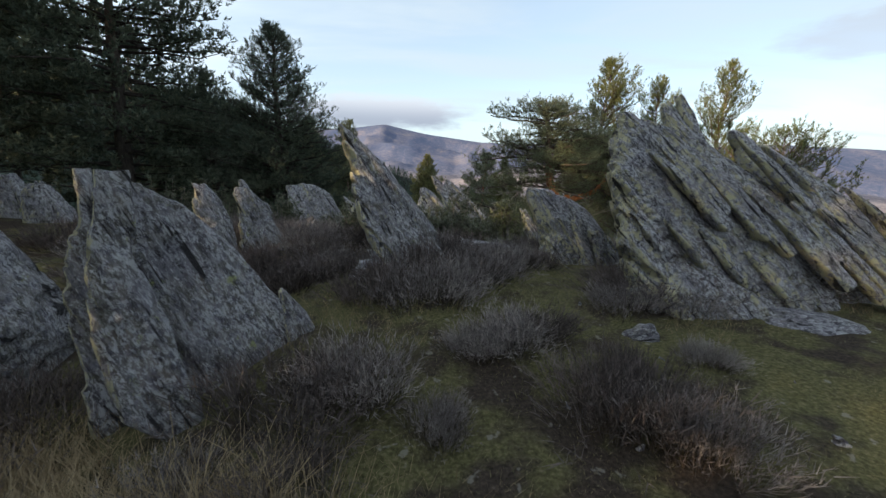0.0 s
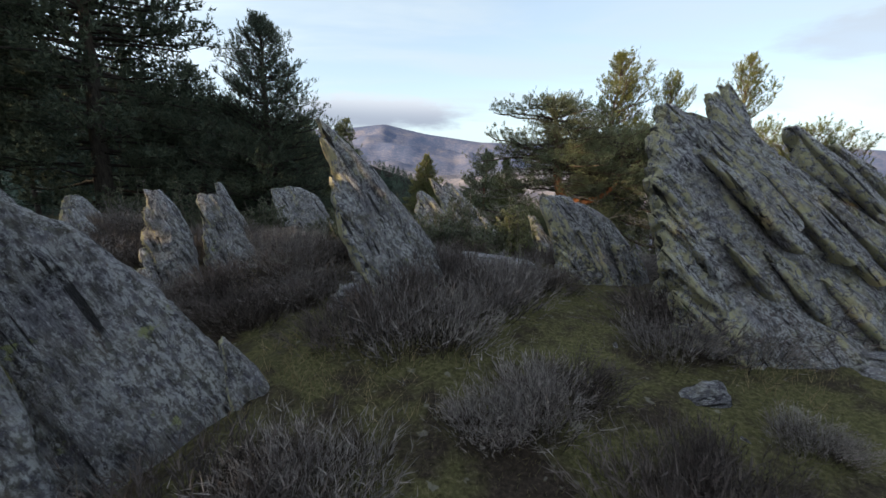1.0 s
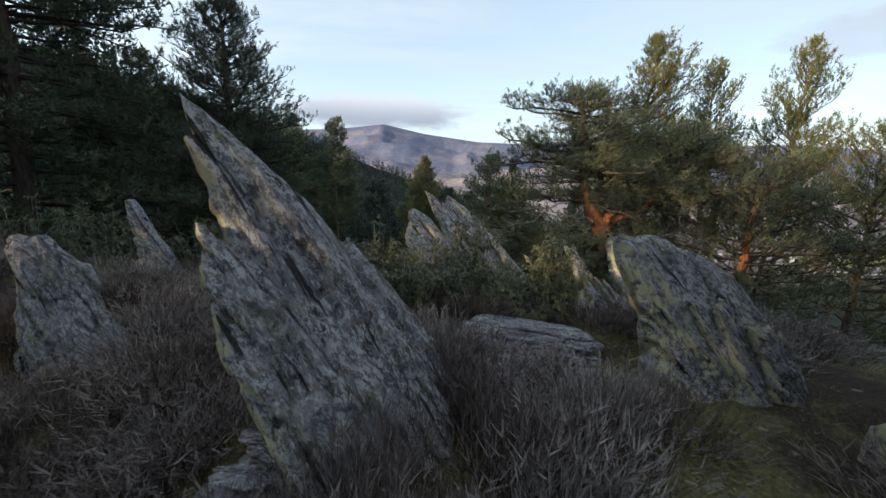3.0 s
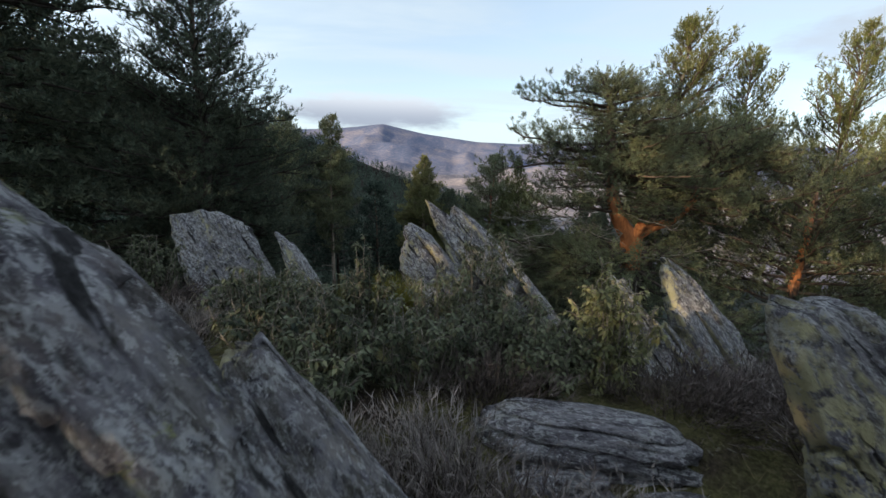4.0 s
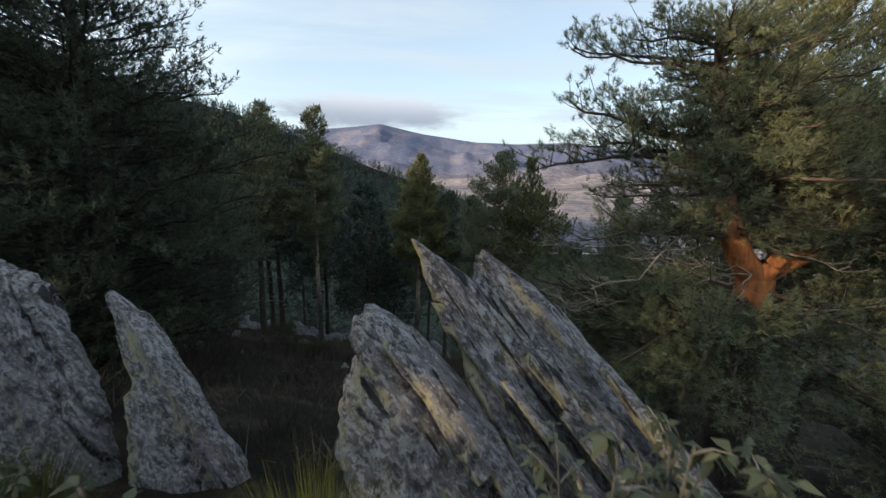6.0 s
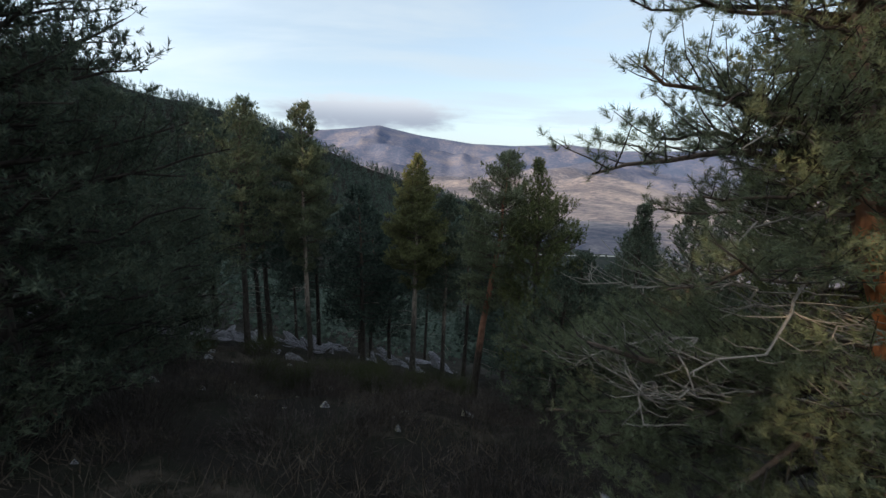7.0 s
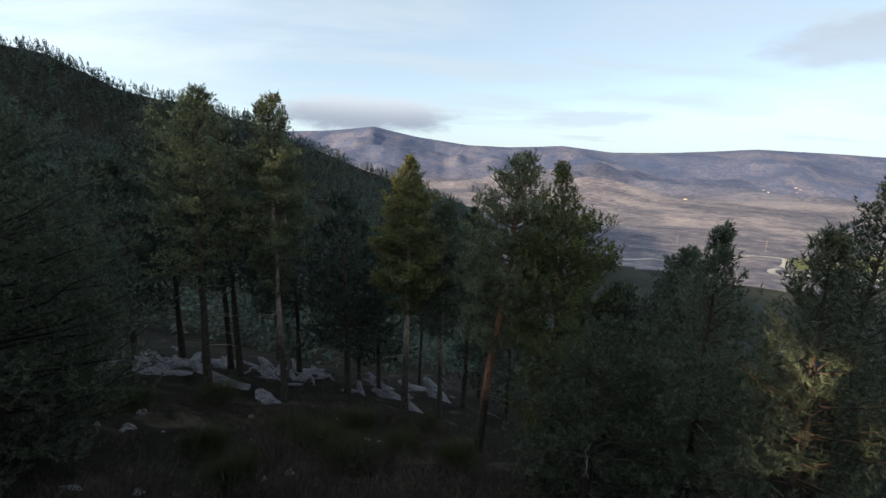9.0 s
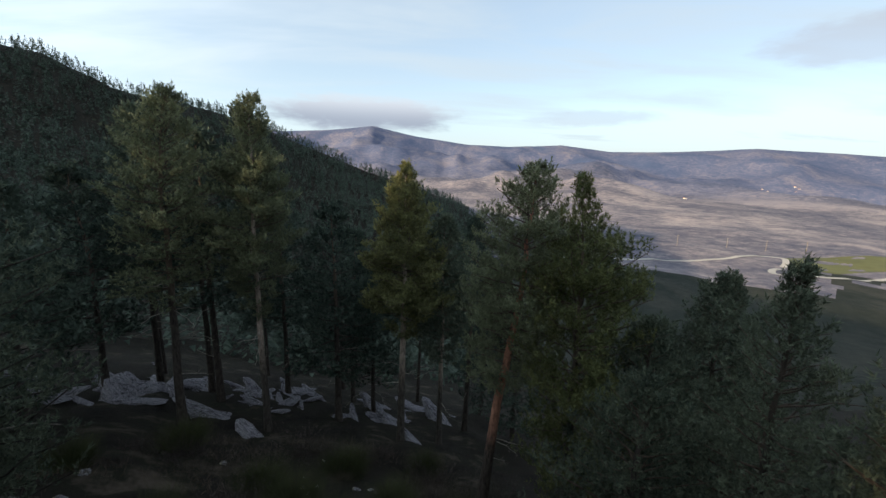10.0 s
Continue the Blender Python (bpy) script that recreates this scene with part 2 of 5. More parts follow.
def ground_material():
    """Mossy turf on the shelf, passing below its brow into forest floor with shade painted into its colour."""
    mat, n = material("turf_and_forest_floor")
    place = n.add("ShaderNodeNewGeometry").outputs["Position"]
    big = n.noise(place, 0.55, 5.0, 0.6)
    mid = n.noise(place, 3.2, 6.0, 0.62)
    fine = n.noise(place, 38.0, 5.0, 0.7)
    turf = n.ramp(fine, (0.3, (0.026, 0.025, 0.011)), (0.55, (0.094, 0.087, 0.038)), (0.75, (0.18, 0.155, 0.092)))
    litter = n.ramp(fine, (0.3, (0.012, 0.009, 0.007)), (0.6, (0.048, 0.036, 0.028)), (0.8, (0.12, 0.092, 0.068)))
    colour = n.mix(n.grey(n.maths("ADD", n.maths("MULTIPLY", big, 0.6), n.maths("MULTIPLY", mid, 0.4)), 0.45, 0.56), turf, litter)
    stone = n.grey(n.noise(place, 9.0, 5.0, 0.5), 0.66, 0.70)
    colour = n.mix(n.maths("MULTIPLY", stone, 0.6), colour, (0.20, 0.185, 0.16))
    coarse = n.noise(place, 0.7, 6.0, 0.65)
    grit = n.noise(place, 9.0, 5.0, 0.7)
    # very dark ramp: the wood's shade is put into the floor's colour
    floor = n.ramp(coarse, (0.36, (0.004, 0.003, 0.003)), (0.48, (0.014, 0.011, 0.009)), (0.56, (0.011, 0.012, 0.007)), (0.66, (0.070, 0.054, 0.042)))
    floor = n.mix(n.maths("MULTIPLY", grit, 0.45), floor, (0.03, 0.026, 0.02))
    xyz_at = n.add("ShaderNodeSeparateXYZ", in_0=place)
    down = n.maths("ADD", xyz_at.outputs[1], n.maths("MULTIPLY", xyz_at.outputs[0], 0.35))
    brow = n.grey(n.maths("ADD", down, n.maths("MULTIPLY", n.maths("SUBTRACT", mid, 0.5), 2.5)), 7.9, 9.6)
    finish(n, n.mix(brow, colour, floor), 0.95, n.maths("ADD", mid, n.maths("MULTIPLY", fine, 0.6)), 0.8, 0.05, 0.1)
    return mat


def valley_material(name, dark, mid_c, light, scale):
    mat, n = material(name)
    place = n.add("ShaderNodeNewGeometry").outputs["Position"]
    a = n.noise(n.mapped(place, (1, 0.6, 1), (0, 0, 20)), scale, 8.0, 0.62, 0.5)
    b = n.noise(place, scale * 7, 6.0, 0.65)
    fac = n.maths("ADD", n.maths("MULTIPLY", a, 0.7), n.maths("MULTIPLY", b, 0.3))
    finish(n, n.ramp(fac, (0.36, dark), (0.50, mid_c), (0.62, light)), 1.0, b, 0.5, 2.0, 0.05)
    return mat


TURF = ground_material()
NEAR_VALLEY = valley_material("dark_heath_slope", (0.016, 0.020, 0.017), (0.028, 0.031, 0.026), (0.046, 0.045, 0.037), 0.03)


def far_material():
    """Winter plain of oaks and scrub that passes into bare mountain; blue tints stand in for haze."""
    mat, n = material("hazed_plain_and_mountain")
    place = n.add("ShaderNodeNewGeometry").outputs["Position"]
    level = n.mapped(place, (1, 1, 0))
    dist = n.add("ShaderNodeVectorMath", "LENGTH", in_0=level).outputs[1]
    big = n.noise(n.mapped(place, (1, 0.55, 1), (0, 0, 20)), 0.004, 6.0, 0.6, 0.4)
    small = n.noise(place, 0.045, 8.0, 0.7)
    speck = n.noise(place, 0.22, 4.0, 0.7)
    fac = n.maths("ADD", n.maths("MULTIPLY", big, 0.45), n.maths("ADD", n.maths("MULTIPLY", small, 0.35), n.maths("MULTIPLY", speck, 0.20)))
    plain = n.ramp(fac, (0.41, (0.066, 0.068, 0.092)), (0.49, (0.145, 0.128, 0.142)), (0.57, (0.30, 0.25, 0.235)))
    # bluer base colour paints the air's haze over distance
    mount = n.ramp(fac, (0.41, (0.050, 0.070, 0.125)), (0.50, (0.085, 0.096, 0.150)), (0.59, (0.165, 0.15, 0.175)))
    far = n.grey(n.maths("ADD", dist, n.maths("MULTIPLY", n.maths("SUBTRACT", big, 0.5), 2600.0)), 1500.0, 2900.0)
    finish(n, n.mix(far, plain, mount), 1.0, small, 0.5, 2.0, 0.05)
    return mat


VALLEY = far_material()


# ---- mesh helpers ----
def mesh_of(name, verts, faces, mat=None, smooth=False):
    """A mesh from arrays of places and of equally sided faces."""
    verts, faces = np.asarray(verts, float), np.asarray(faces, int)
    me = bpy.data.meshes.new(name)
    me.vertices.add(len(verts))
    me.vertices.foreach_set("co", verts.ravel())
    count, sides = faces.shape
    me.loops.add(count * sides)
    me.loops.foreach_set("vertex_index", faces.ravel())
    me.polygons.add(count)
    me.polygons.foreach_set("loop_start", np.arange(0, count * sides, sides))
    if smooth:
        me.polygons.foreach_set("use_smooth", np.ones(count, bool))
    me.update(calc_edges=True)
    me.validate()
    if mat:
        me.materials.append(mat)
    return me


def part(name, me, parent, label=""):
    ob = new(name, me)
    ob.parent = parent
    return tagged(ob, label)


def thing(name, at, label, category, group="", kind=""):
    ob = new(name)
    ob.location = at
    ob.empty_display_size = 0.2
    return tagged(ob, label, category, group, kind)


def hashed(i, seed=0):
    """A fixed random number, 0 to 1, for each whole number in an array."""
    h = (np.asarray(i).astype(np.int64) * 374761393 + seed * 668265263) & 0x7FFFFFFF
    h = ((h ^ (h >> 13)) * 1274126177) & 0x7FFFFFFF
    return ((h ^ (h >> 16)) & 0xFFFF) / 65535.0


def lattice(p, scale, seed=0):
    """Smooth value noise, about -1 to 1, at the places p."""
    q = np.asarray(p, float) * scale
    i = np.floor(q).astype(np.int64)
    f = q - i
    f = f * f * (3 - 2 * f)
    total = 0.0
    for dx in (0, 1):
        for dy in (0, 1):
            for dz in (0, 1):
                key = (i[:, 0] + dx) * 73856093 ^ (i[:, 1] + dy) * 19349663 ^ (i[:, 2] + dz) * 83492791
                weight = (f[:, 0] if dx else 1 - f[:, 0]) * (f[:, 1] if dy else 1 - f[:, 1]) * (f[:, 2] if dz else 1 - f[:, 2])
                total = total + weight * hashed(key, seed)
    return total * 2 - 1


def fbm(p, scale, octaves=4, seed=0):
    return sum(lattice(p, scale * 2**o, seed + o) * 0.5**o for o in range(octaves))


def tubes(runs, sides=6):
    """Tapered tubes along several runs of (points, radii), as arrays of places and four-sided faces."""
    verts, faces, base = [], [], 0
    turn = np.linspace(0, 2 * math.pi, sides, endpoint=False)
    for points, radii in runs:
        points = np.asarray(points, float)
        ahead = np.gradient(points, axis=0)
        ahead /= np.linalg.norm(ahead, axis=1, keepdims=True) + 1e-9
        ref = np.where(np.abs(ahead[:, 2:3]) > 0.9, [[1.0, 0, 0]], [[0, 0, 1.0]])
        u = np.cross(ahead, ref)
        u /= np.linalg.norm(u, axis=1, keepdims=True) + 1e-9
        v = np.cross(ahead, u)
        ring = points[:, None] + np.asarray(radii)[:, None, None] * (np.cos(turn)[None, :, None] * u[:, None] + np.sin(turn)[None, :, None] * v[:, None])
        verts.append(ring.reshape(-1, 3))
        k, j = np.meshgrid(np.arange(len(points) - 1), np.arange(sides), indexing="ij")
        a, b = base + k * sides + j, base + k * sides + (j + 1) % sides
        faces.append(np.stack([a, b, b + sides, a + sides], -1).reshape(-1, 4))
        base += len(points) * sides
    return np.concatenate(verts), np.concatenate(faces)


# ---- ground: turf shelf, wooded slope, hill, valley and mountains in one sheet ----
def smooth(v, a, b):
    t = np.clip((v - a) / (b - a), 0, 1)
    return t * t * (3 - 2 * t)


# azimuths -150 to -80 lie out of view, their crest set to cast shade
HILL_AZ = [-180, -150, -135, -122, -110, -95, -80, -60, -45, -41, -36, -30, -23, -15.5, -6, 6, 14, 25, 180]
HILL_EL = [0.03, 0.13, 0.2242, 0.2402, 0.247, 0.27, 0.33, 0.26, 0.185, 0.178, 0.137, 0.12, 0.094, 0.043, -0.025, -0.09, -0.20, -0.25, -0.25]
FAR_AZ = [-180, -40, -22, -15, -11, -8.2, -2.2, 4.7, 10, 17, 23, 30, 38, 43, 48, 60, 180]
FAR_EL = [0.04, 0.06, 0.070, 0.080, 0.088, 0.094, 0.0745, 0.060, 0.058, 0.062, 0.049, 0.050, 0.056, 0.050, 0.042, 0.035, 0.035]


def height(x, y, bumps=True):
    """The ground's height at the places x, y (arrays)."""
    x, y = np.atleast_1d(np.asarray(x, float)), np.atleast_1d(np.asarray(y, float))
    p = np.stack([x, y, 0 * x], -1)
    shelf = 0.45 - 0.32 * np.exp(-(np.clip(y, 0, 99) / 3.2) ** 2) - 0.38 * smooth(-x, 0.7, 2.3) * np.exp(-((y - 2.3) / 2.0) ** 2)
    shelf = shelf + 0.14 * np.clip(-y - 6, 0, 60)
    shelf = shelf - 0.36 * np.exp(-((x - 1.05) / 0.75) ** 2 - ((y - 6.0) / 0.42) ** 2)
    edge = 7.5 - 0.35 * np.clip(x, -70, 16)
    near = shelf - 0.45 * 0.8 * np.logaddexp(0, (y - edge) / 0.8)
    if bumps:
        near = near + 0.05 * fbm(p, 0.9, 4, 3) + smooth(y, 10, 18) * (0.35 * fbm(p, 0.25, 3, 9) + 0.13 * fbm(p, 1.1, 2, 13))
    r = np.hypot(x, y - 10)
    az = np.degrees(np.arctan2(x, y - 10))
    rough = fbm(p, 0.012, 4, 21)
    valley = -62 - 0.018 * np.clip(r - 150, 0, 1400) + 3 * rough
    near = np.maximum(near, np.minimum(valley, -20))
    crest = np.interp(az, HILL_AZ, HILL_EL) * 400
    hill = crest + (near - crest) * (1 - np.clip((r - 45) / 355, 0, 1) ** 1.25) + 4 * rough * smooth(r, 60, 200)
    down = smooth(r, 400, 900)
    hill = np.where(r > 400, crest * (1 - down) + valley * down, hill)
    left = 1 - smooth(az, 2, 14)
    base = np.where(r > 45, hill * left + np.where(r > 45, np.maximum(near, valley), near) * (1 - left), near)
    ridges = np.abs(fbm(p, 0.0011, 5, 33))
    far = np.interp(az, FAR_AZ, FAR_EL) * 4300
    mid = 95 * smooth(r, 900, 2300) * (0.35 + 0.9 * np.abs(fbm(p, 0.0016, 4, 50))) * smooth(az, -30, -5) * (1 - 0.75 * smooth(az, 22, 34)) * (1 - smooth(r, 2500, 3900))
    mount = valley + mid + (far - valley) * smooth(r, 1700, 4300) ** 1.5 - 120 * ridges * smooth(r, 1700, 3000) * (1 - 0.97 * smooth(r, 3300, 4250))
    out = base + (mount - base) * smooth(r, 700, 1100)
    return out


def ground_at(x, y):
    return float(height(x, y)[0])


def build_ground():
    az = np.radians(np.concatenate([np.arange(-60, 60, 0.5), np.arange(60, 300, 2.0)]))
    rings = np.concatenate([[0.01], np.geomspace(0.3, 60, 95), np.geomspace(64, 4700, 105)])
    rr, aa = np.meshgrid(rings, az, indexing="ij")
    x, y = rr * np.sin(aa), 10 + rr * np.cos(aa)
    z = height(x.ravel(), y.ravel())
    verts = np.stack([x.ravel(), y.ravel(), z], -1)
    m = len(az)
    k, j = np.meshgrid(np.arange(len(rings) - 1), np.arange(m), indexing="ij")
    a, b = k * m + j, k * m + (j + 1) % m
    quads = np.stack([a, a + m, b + m, b], -1).reshape(-1, 4)
    me = mesh_of("ground", verts, quads, smooth=True)
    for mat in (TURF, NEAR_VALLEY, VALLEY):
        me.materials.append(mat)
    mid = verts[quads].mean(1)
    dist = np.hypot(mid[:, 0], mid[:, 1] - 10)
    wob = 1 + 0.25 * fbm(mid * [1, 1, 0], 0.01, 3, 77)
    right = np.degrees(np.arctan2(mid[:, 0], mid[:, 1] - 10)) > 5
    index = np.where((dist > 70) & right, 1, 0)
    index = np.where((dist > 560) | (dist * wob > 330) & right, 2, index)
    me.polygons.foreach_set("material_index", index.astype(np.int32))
    me.update()
    return tagged(new("ground", me), "mossy turf shelf falling to wooded slope, valley and mountains", "ground", kind="structure")


build_ground()


# ---- rocks ----
def edge_run(points, count):
    """count places evenly along a bent line of (x, z) points."""
    points = np.asarray(points, float)
    step = np.r_[0, np.cumsum(np.hypot(*np.diff(points, axis=0).T))]
    at = np.linspace(0, step[-1], count)
    return np.stack([np.interp(at, step, points[:, n]) for n in (0, 1)], -1)


def slab_mesh(near_edge, far_edge, depth, dip, seed, mat, rows=70, around=84, lean=0.0, jag=0.06, layer=0.09, swell=0.042, square=3.4):
    """A tilted slab of schist between its overhanging edge and its long sloping edge, both (x, z) from base to tip."""
    a, b = edge_run(near_edge, rows), edge_run(far_edge, rows)
    v = np.linspace(0, 1, rows)[:, None]
    th = np.linspace(0, 2 * math.pi, around, endpoint=False)[None]
    c, s = np.cos(th), np.sin(th)
    c, s = np.sign(c) * np.abs(c) ** (2 / square), np.sign(s) * np.abs(s) ** (2 / square)
    centre, half = (a + b) / 2, (b - a) / 2
    thick = depth / 2 * (0.30 + 0.70 * (1 - v) ** 0.7)
    x = centre[:, :1] + half[:, :1] * c
    z = centre[:, 1:] + half[:, 1:] * c
    y = thick * s + lean * z
    p = np.stack([x, y, z], -1).reshape(-1, 3)
    out = np.stack([c * 0.7 + 0 * v, s + 0 * v, 0 * c + 0 * v], -1).reshape(-1, 3)
    out /= np.linalg.norm(out, axis=1, keepdims=True) + 1e-9
    ang = radians(dip)
    q = p[:, 0] * math.sin(ang) + p[:, 2] * math.cos(ang) + 0.22 * p[:, 1] + 0.05 * fbm(p, 1.7, 3, seed)
    bed1, bed2 = np.floor(q / layer), np.floor(q / (layer * 0.37))
    step = (hashed(bed1, seed) - 0.5) * 0.8 + (hashed(bed2, seed + 5) - 0.5) * 0.35
    crack = np.where((q / layer - bed1 < 0.14) & (hashed(bed1, seed + 9) > 0.55), -0.9, 0.0)
    run = p[:, 0] * math.cos(ang) - p[:, 2] * math.sin(ang)
    bedded = np.stack([run * 0.35, p[:, 1] * 1.2, q * 2.2], -1)
    lump = fbm(p, 1.6, 3, seed + 20)
    chip = np.abs(fbm(bedded, 4.5, 4, seed + 30))
    broken = np.floor(run / 0.45 + 3 * hashed(bed1, seed + 50))
    step = step + (hashed(bed1 * 17 + broken, seed + 60) - 0.5) * 0.5
    move = swell * (1.7 * step + 1.1 * crack + 0.6 * lump - 0.9 * chip) * (1 - 0.6 * np.repeat(v**3, around, 1).reshape(-1))
    p = p + out * move[:, None]
    tip = np.repeat(v**2.5, around, 1).reshape(-1)
    slide = jag * tip * (hashed(bed1, seed + 40) * 1.4 - 0.7 + 0.6 * (hashed(bed2, seed + 41) - 0.5))
    p[:, 0] -= math.cos(ang) * slide
    p[:, 2] += math.sin(ang) * slide
    k, j = np.meshgrid(np.arange(rows - 1), np.arange(around), indexing="ij")
    f1, f2 = k * around + j, k * around + (j + 1) % around
    faces = np.stack([f1, f2, f2 + around, f1 + around], -1).reshape(-1, 4)
    top = p[(rows - 1) * around:].mean(0)
    p = np.concatenate([p, [top]])
    last = (rows - 1) * around + np.arange(around)
    cap = np.stack([last, np.roll(last, -1), np.full(around, len(p) - 1), np.full(around, len(p) - 1)], -1)
    tri = np.concatenate([faces[:, [0, 1, 2]], faces[:, [0, 2, 3]], cap[:, :3]])
    return mesh_of("slab", p, tri, mat, smooth=False)


def outcrop(name, at, label, slabs, dip=52, mat=None, category="rock", yaw=0.0, **given):
    """A rock of one or more slabs; each slab: (y offset, depth, near edge, far edge), edges in metres from the foot."""
    rock = thing(name, at, label, category)
    rock.rotation_euler = (0, 0, radians(yaw))
    for n, (dy, depth, near_edge, far_edge, *more) in enumerate(slabs):
        opts = dict(given)
        if more:
            opts.update(more[0])
        me = slab_mesh(near_edge, far_edge, depth, opts.pop("dip", dip), int(abs(at[0]) * 31 + abs(at[1]) * 57) + 11 * n, mat or SCHIST, **opts)
        ob = part("slab", me, rock)
        ob.location = (0, dy, 0)
    return rock


def plates(seed, count, tips, dip, length, thick, depth, dy):
    """Thin plates along the bedding: their tips lie between two (x, z) places and they run down the dip."""
    rng = random.Random(seed)
    out = []
    ang = radians(dip)
    for k in range(count):
        u = (k + rng.uniform(0, 0.8)) / count
        x, z = (tips[0][n] + (tips[1][n] - tips[0][n]) * u + rng.uniform(-0.12, 0.12) for n in (0, 1))
        ell, th = length * rng.uniform(0.6, 1.25), thick * rng.uniform(0.6, 1.4)
        bx, bz = x + ell * math.cos(ang + rng.uniform(-0.06, 0.06)), z - ell * math.sin(ang)
        ox, oz = th * math.sin(ang), th * math.cos(ang)
        out.append((dy + rng.uniform(-0.05, 0.06), depth * rng.uniform(0.7, 1.2), [(bx, bz), (x, z)], [(bx + ox, bz + oz), ((x + bx) / 2 + ox * 1.1, (z + bz) / 2 + oz * 1.1), (x + ox * 0.35, z + oz * 0.35)],
                    dict(rows=36, around=30, jag=0.05, layer=0.05, swell=0.02)))
    return out


# near slab standing at the edge of the turf
outcrop("standing_slab", (-1.5, 2.45, 0.0), "broad grey schist slab with pale lichen, leaning from the turf", [
    (-0.19, 0.30, [(-0.24, -0.35), (-0.27, 0.04), (-0.46, 0.21), (-0.54, 0.63), (-0.54, 0.98), (-0.48, 1.29), (-0.44, 1.54)], [(0.0, -0.35), (-0.08, 0.07), (-0.16, 0.65), (-0.30, 1.05), (-0.29, 1.31), (-0.28, 1.54)], dict(rows=93, around=76, square=4.5, jag=0.04)),
    (0.22, 0.42, [(-0.20, -0.4), (-0.20, 0.01), (-0.26, 0.61), (-0.39, 1.09), (-0.37, 1.44)], [(0.98, -0.4), (0.90, -0.02), (0.6, 0.53), (0.29, 0.99), (0.02, 1.3), (-0.21, 1.43)], dict(rows=93, around=93, square=4.5, jag=0.04)),
    (0.35, 0.4, [(-0.6, -0.3), (-0.64, 0.3), (-0.67, 0.66), (-0.64, 1.03), (-0.56, 1.26), (-0.54, 1.58)], [(-0.3, -0.3), (-0.36, 0.47), (-0.46, 0.94), (-0.48, 1.26), (-0.46, 1.57)], dict(rows=68, around=59)),
    (0.12, 0.3, [(0.5, -0.35), (0.53, 0.11), (0.55, 0.4), (0.55, 0.65)], [(0.98, -0.35), (0.86, 0.16), (0.71, 0.5), (0.59, 0.65)], dict(rows=42, around=51)),
], dip=72, mat=SCHIST_STEEP, yaw=40, lean=0.22, layer=0.13, swell=0.026)

outcrop("dark_boulder", (-3.6, 3.0, -0.2), "dark rounded schist boulder in deep shade among heather", [
    (0.0, 1.3, [(-0.9, -0.2), (-0.85, 0.6), (-0.5, 1.25)], [(0.62, -0.2), (0.52, 0.6), (0.05, 1.3)], dict(rows=42, around=59)),
], dip=66, mat=SCHIST_STEEP)

# the leaning spire
outcrop("rock_spire", (-0.55, 4.5, 0.4), "tall pointed schist spire, its edge yellow with lichen and painted sunlight", [
    (0.22, 0.55, [(0.09, -0.35), (0.08, 0.07), (-0.06, 0.39), (-0.14, 0.67), (-0.22, 0.92), (-0.26, 1.21), (-0.34, 1.46), (-0.37, 1.67)], [(0.92, -0.35), (0.74, 0.14), (0.60, 0.42), (0.46, 0.68), (0.31, 0.94), (0.13, 1.2), (-0.06, 1.41), (-0.23, 1.56), (-0.355, 1.68)], dict(rows=110, around=102, jag=0.02)),
    (0.1, 0.42, [(0.04, -0.35), (-0.10, 0.0), (-0.20, 0.3), (-0.28, 0.6), (-0.34, 0.92), (-0.33, 1.1)], [(0.5, -0.35), (0.32, 0.36), (0.05, 0.73), (-0.13, 0.95), (-0.29, 1.09)], dict(rows=85, around=76, jag=0.03)),
    (0.42, 0.4, [(0.3, -0.35), (0.35, 0.3), (0.30, 0.92)], [(1.08, -0.35), (0.82, 0.35), (0.44, 0.93)], dict(rows=51, around=59)),
], dip=60, mat=SCHIST_STEEP, yaw=30, lean=0.33)
outcrop("stone_pile", (-0.85, 4.45, 0.35), "low pile of flat schist plates beside the spire", [
    (0.0, 0.3, [(-0.2, -0.1), (-0.16, 0.10), (-0.05, 0.2)], [(0.26, -0.1), (0.2, 0.08), (0.05, 0.22)], dict(rows=25, around=37, layer=0.04)),
    (0.1, 0.24, [(-0.05, -0.1), (-0.02, 0.12), (0.02, 0.3)], [(0.3, -0.1), (0.24, 0.12), (0.1, 0.3)], dict(rows=25, around=37, layer=0.04)),
], dip=20, mat=SCHIST_FLAT)

# rocks of the heather bank
outcrop("heather_rock", (-2.9, 4.9, 0.3), "upright grey schist block with pale crusts among heather", [
    (0.15, 0.4, [(-0.12, -0.5), (-0.15, -0.19), (-0.17, 0.28), (-0.19, 0.72), (-0.15, 0.99)], [(0.45, -0.5), (0.36, -0.02), (0.28, 0.49), (0.14, 0.79), (-0.01, 1.02)], dict(rows=68, around=68)),
    (0.0, 0.3, [(-0.3, -0.5), (-0.3, -0.1), (-0.2, 0.25)], [(0.1, -0.5), (0.05, -0.1), (-0.05, 0.28)], dict(rows=34, around=45)),
], dip=64, mat=SCHIST_STEEP, yaw=20, lean=0.3)
outcrop("heather_rock", (-2.5, 5.45, 0.35), "grey schist slab leaning out of the heather bank", [
    (0.12, 0.4, [(-0.2, -0.5), (-0.23, -0.03), (-0.26, 0.43), (-0.3, 0.81), (-0.26, 0.88)], [(0.62, -0.5), (0.51, -0.15), (0.26, 0.31), (0.09, 0.7), (-0.11, 0.91)], dict(rows=68, around=68)),
], dip=60, mat=SCHIST_STEEP, yaw=20, lean=0.3)
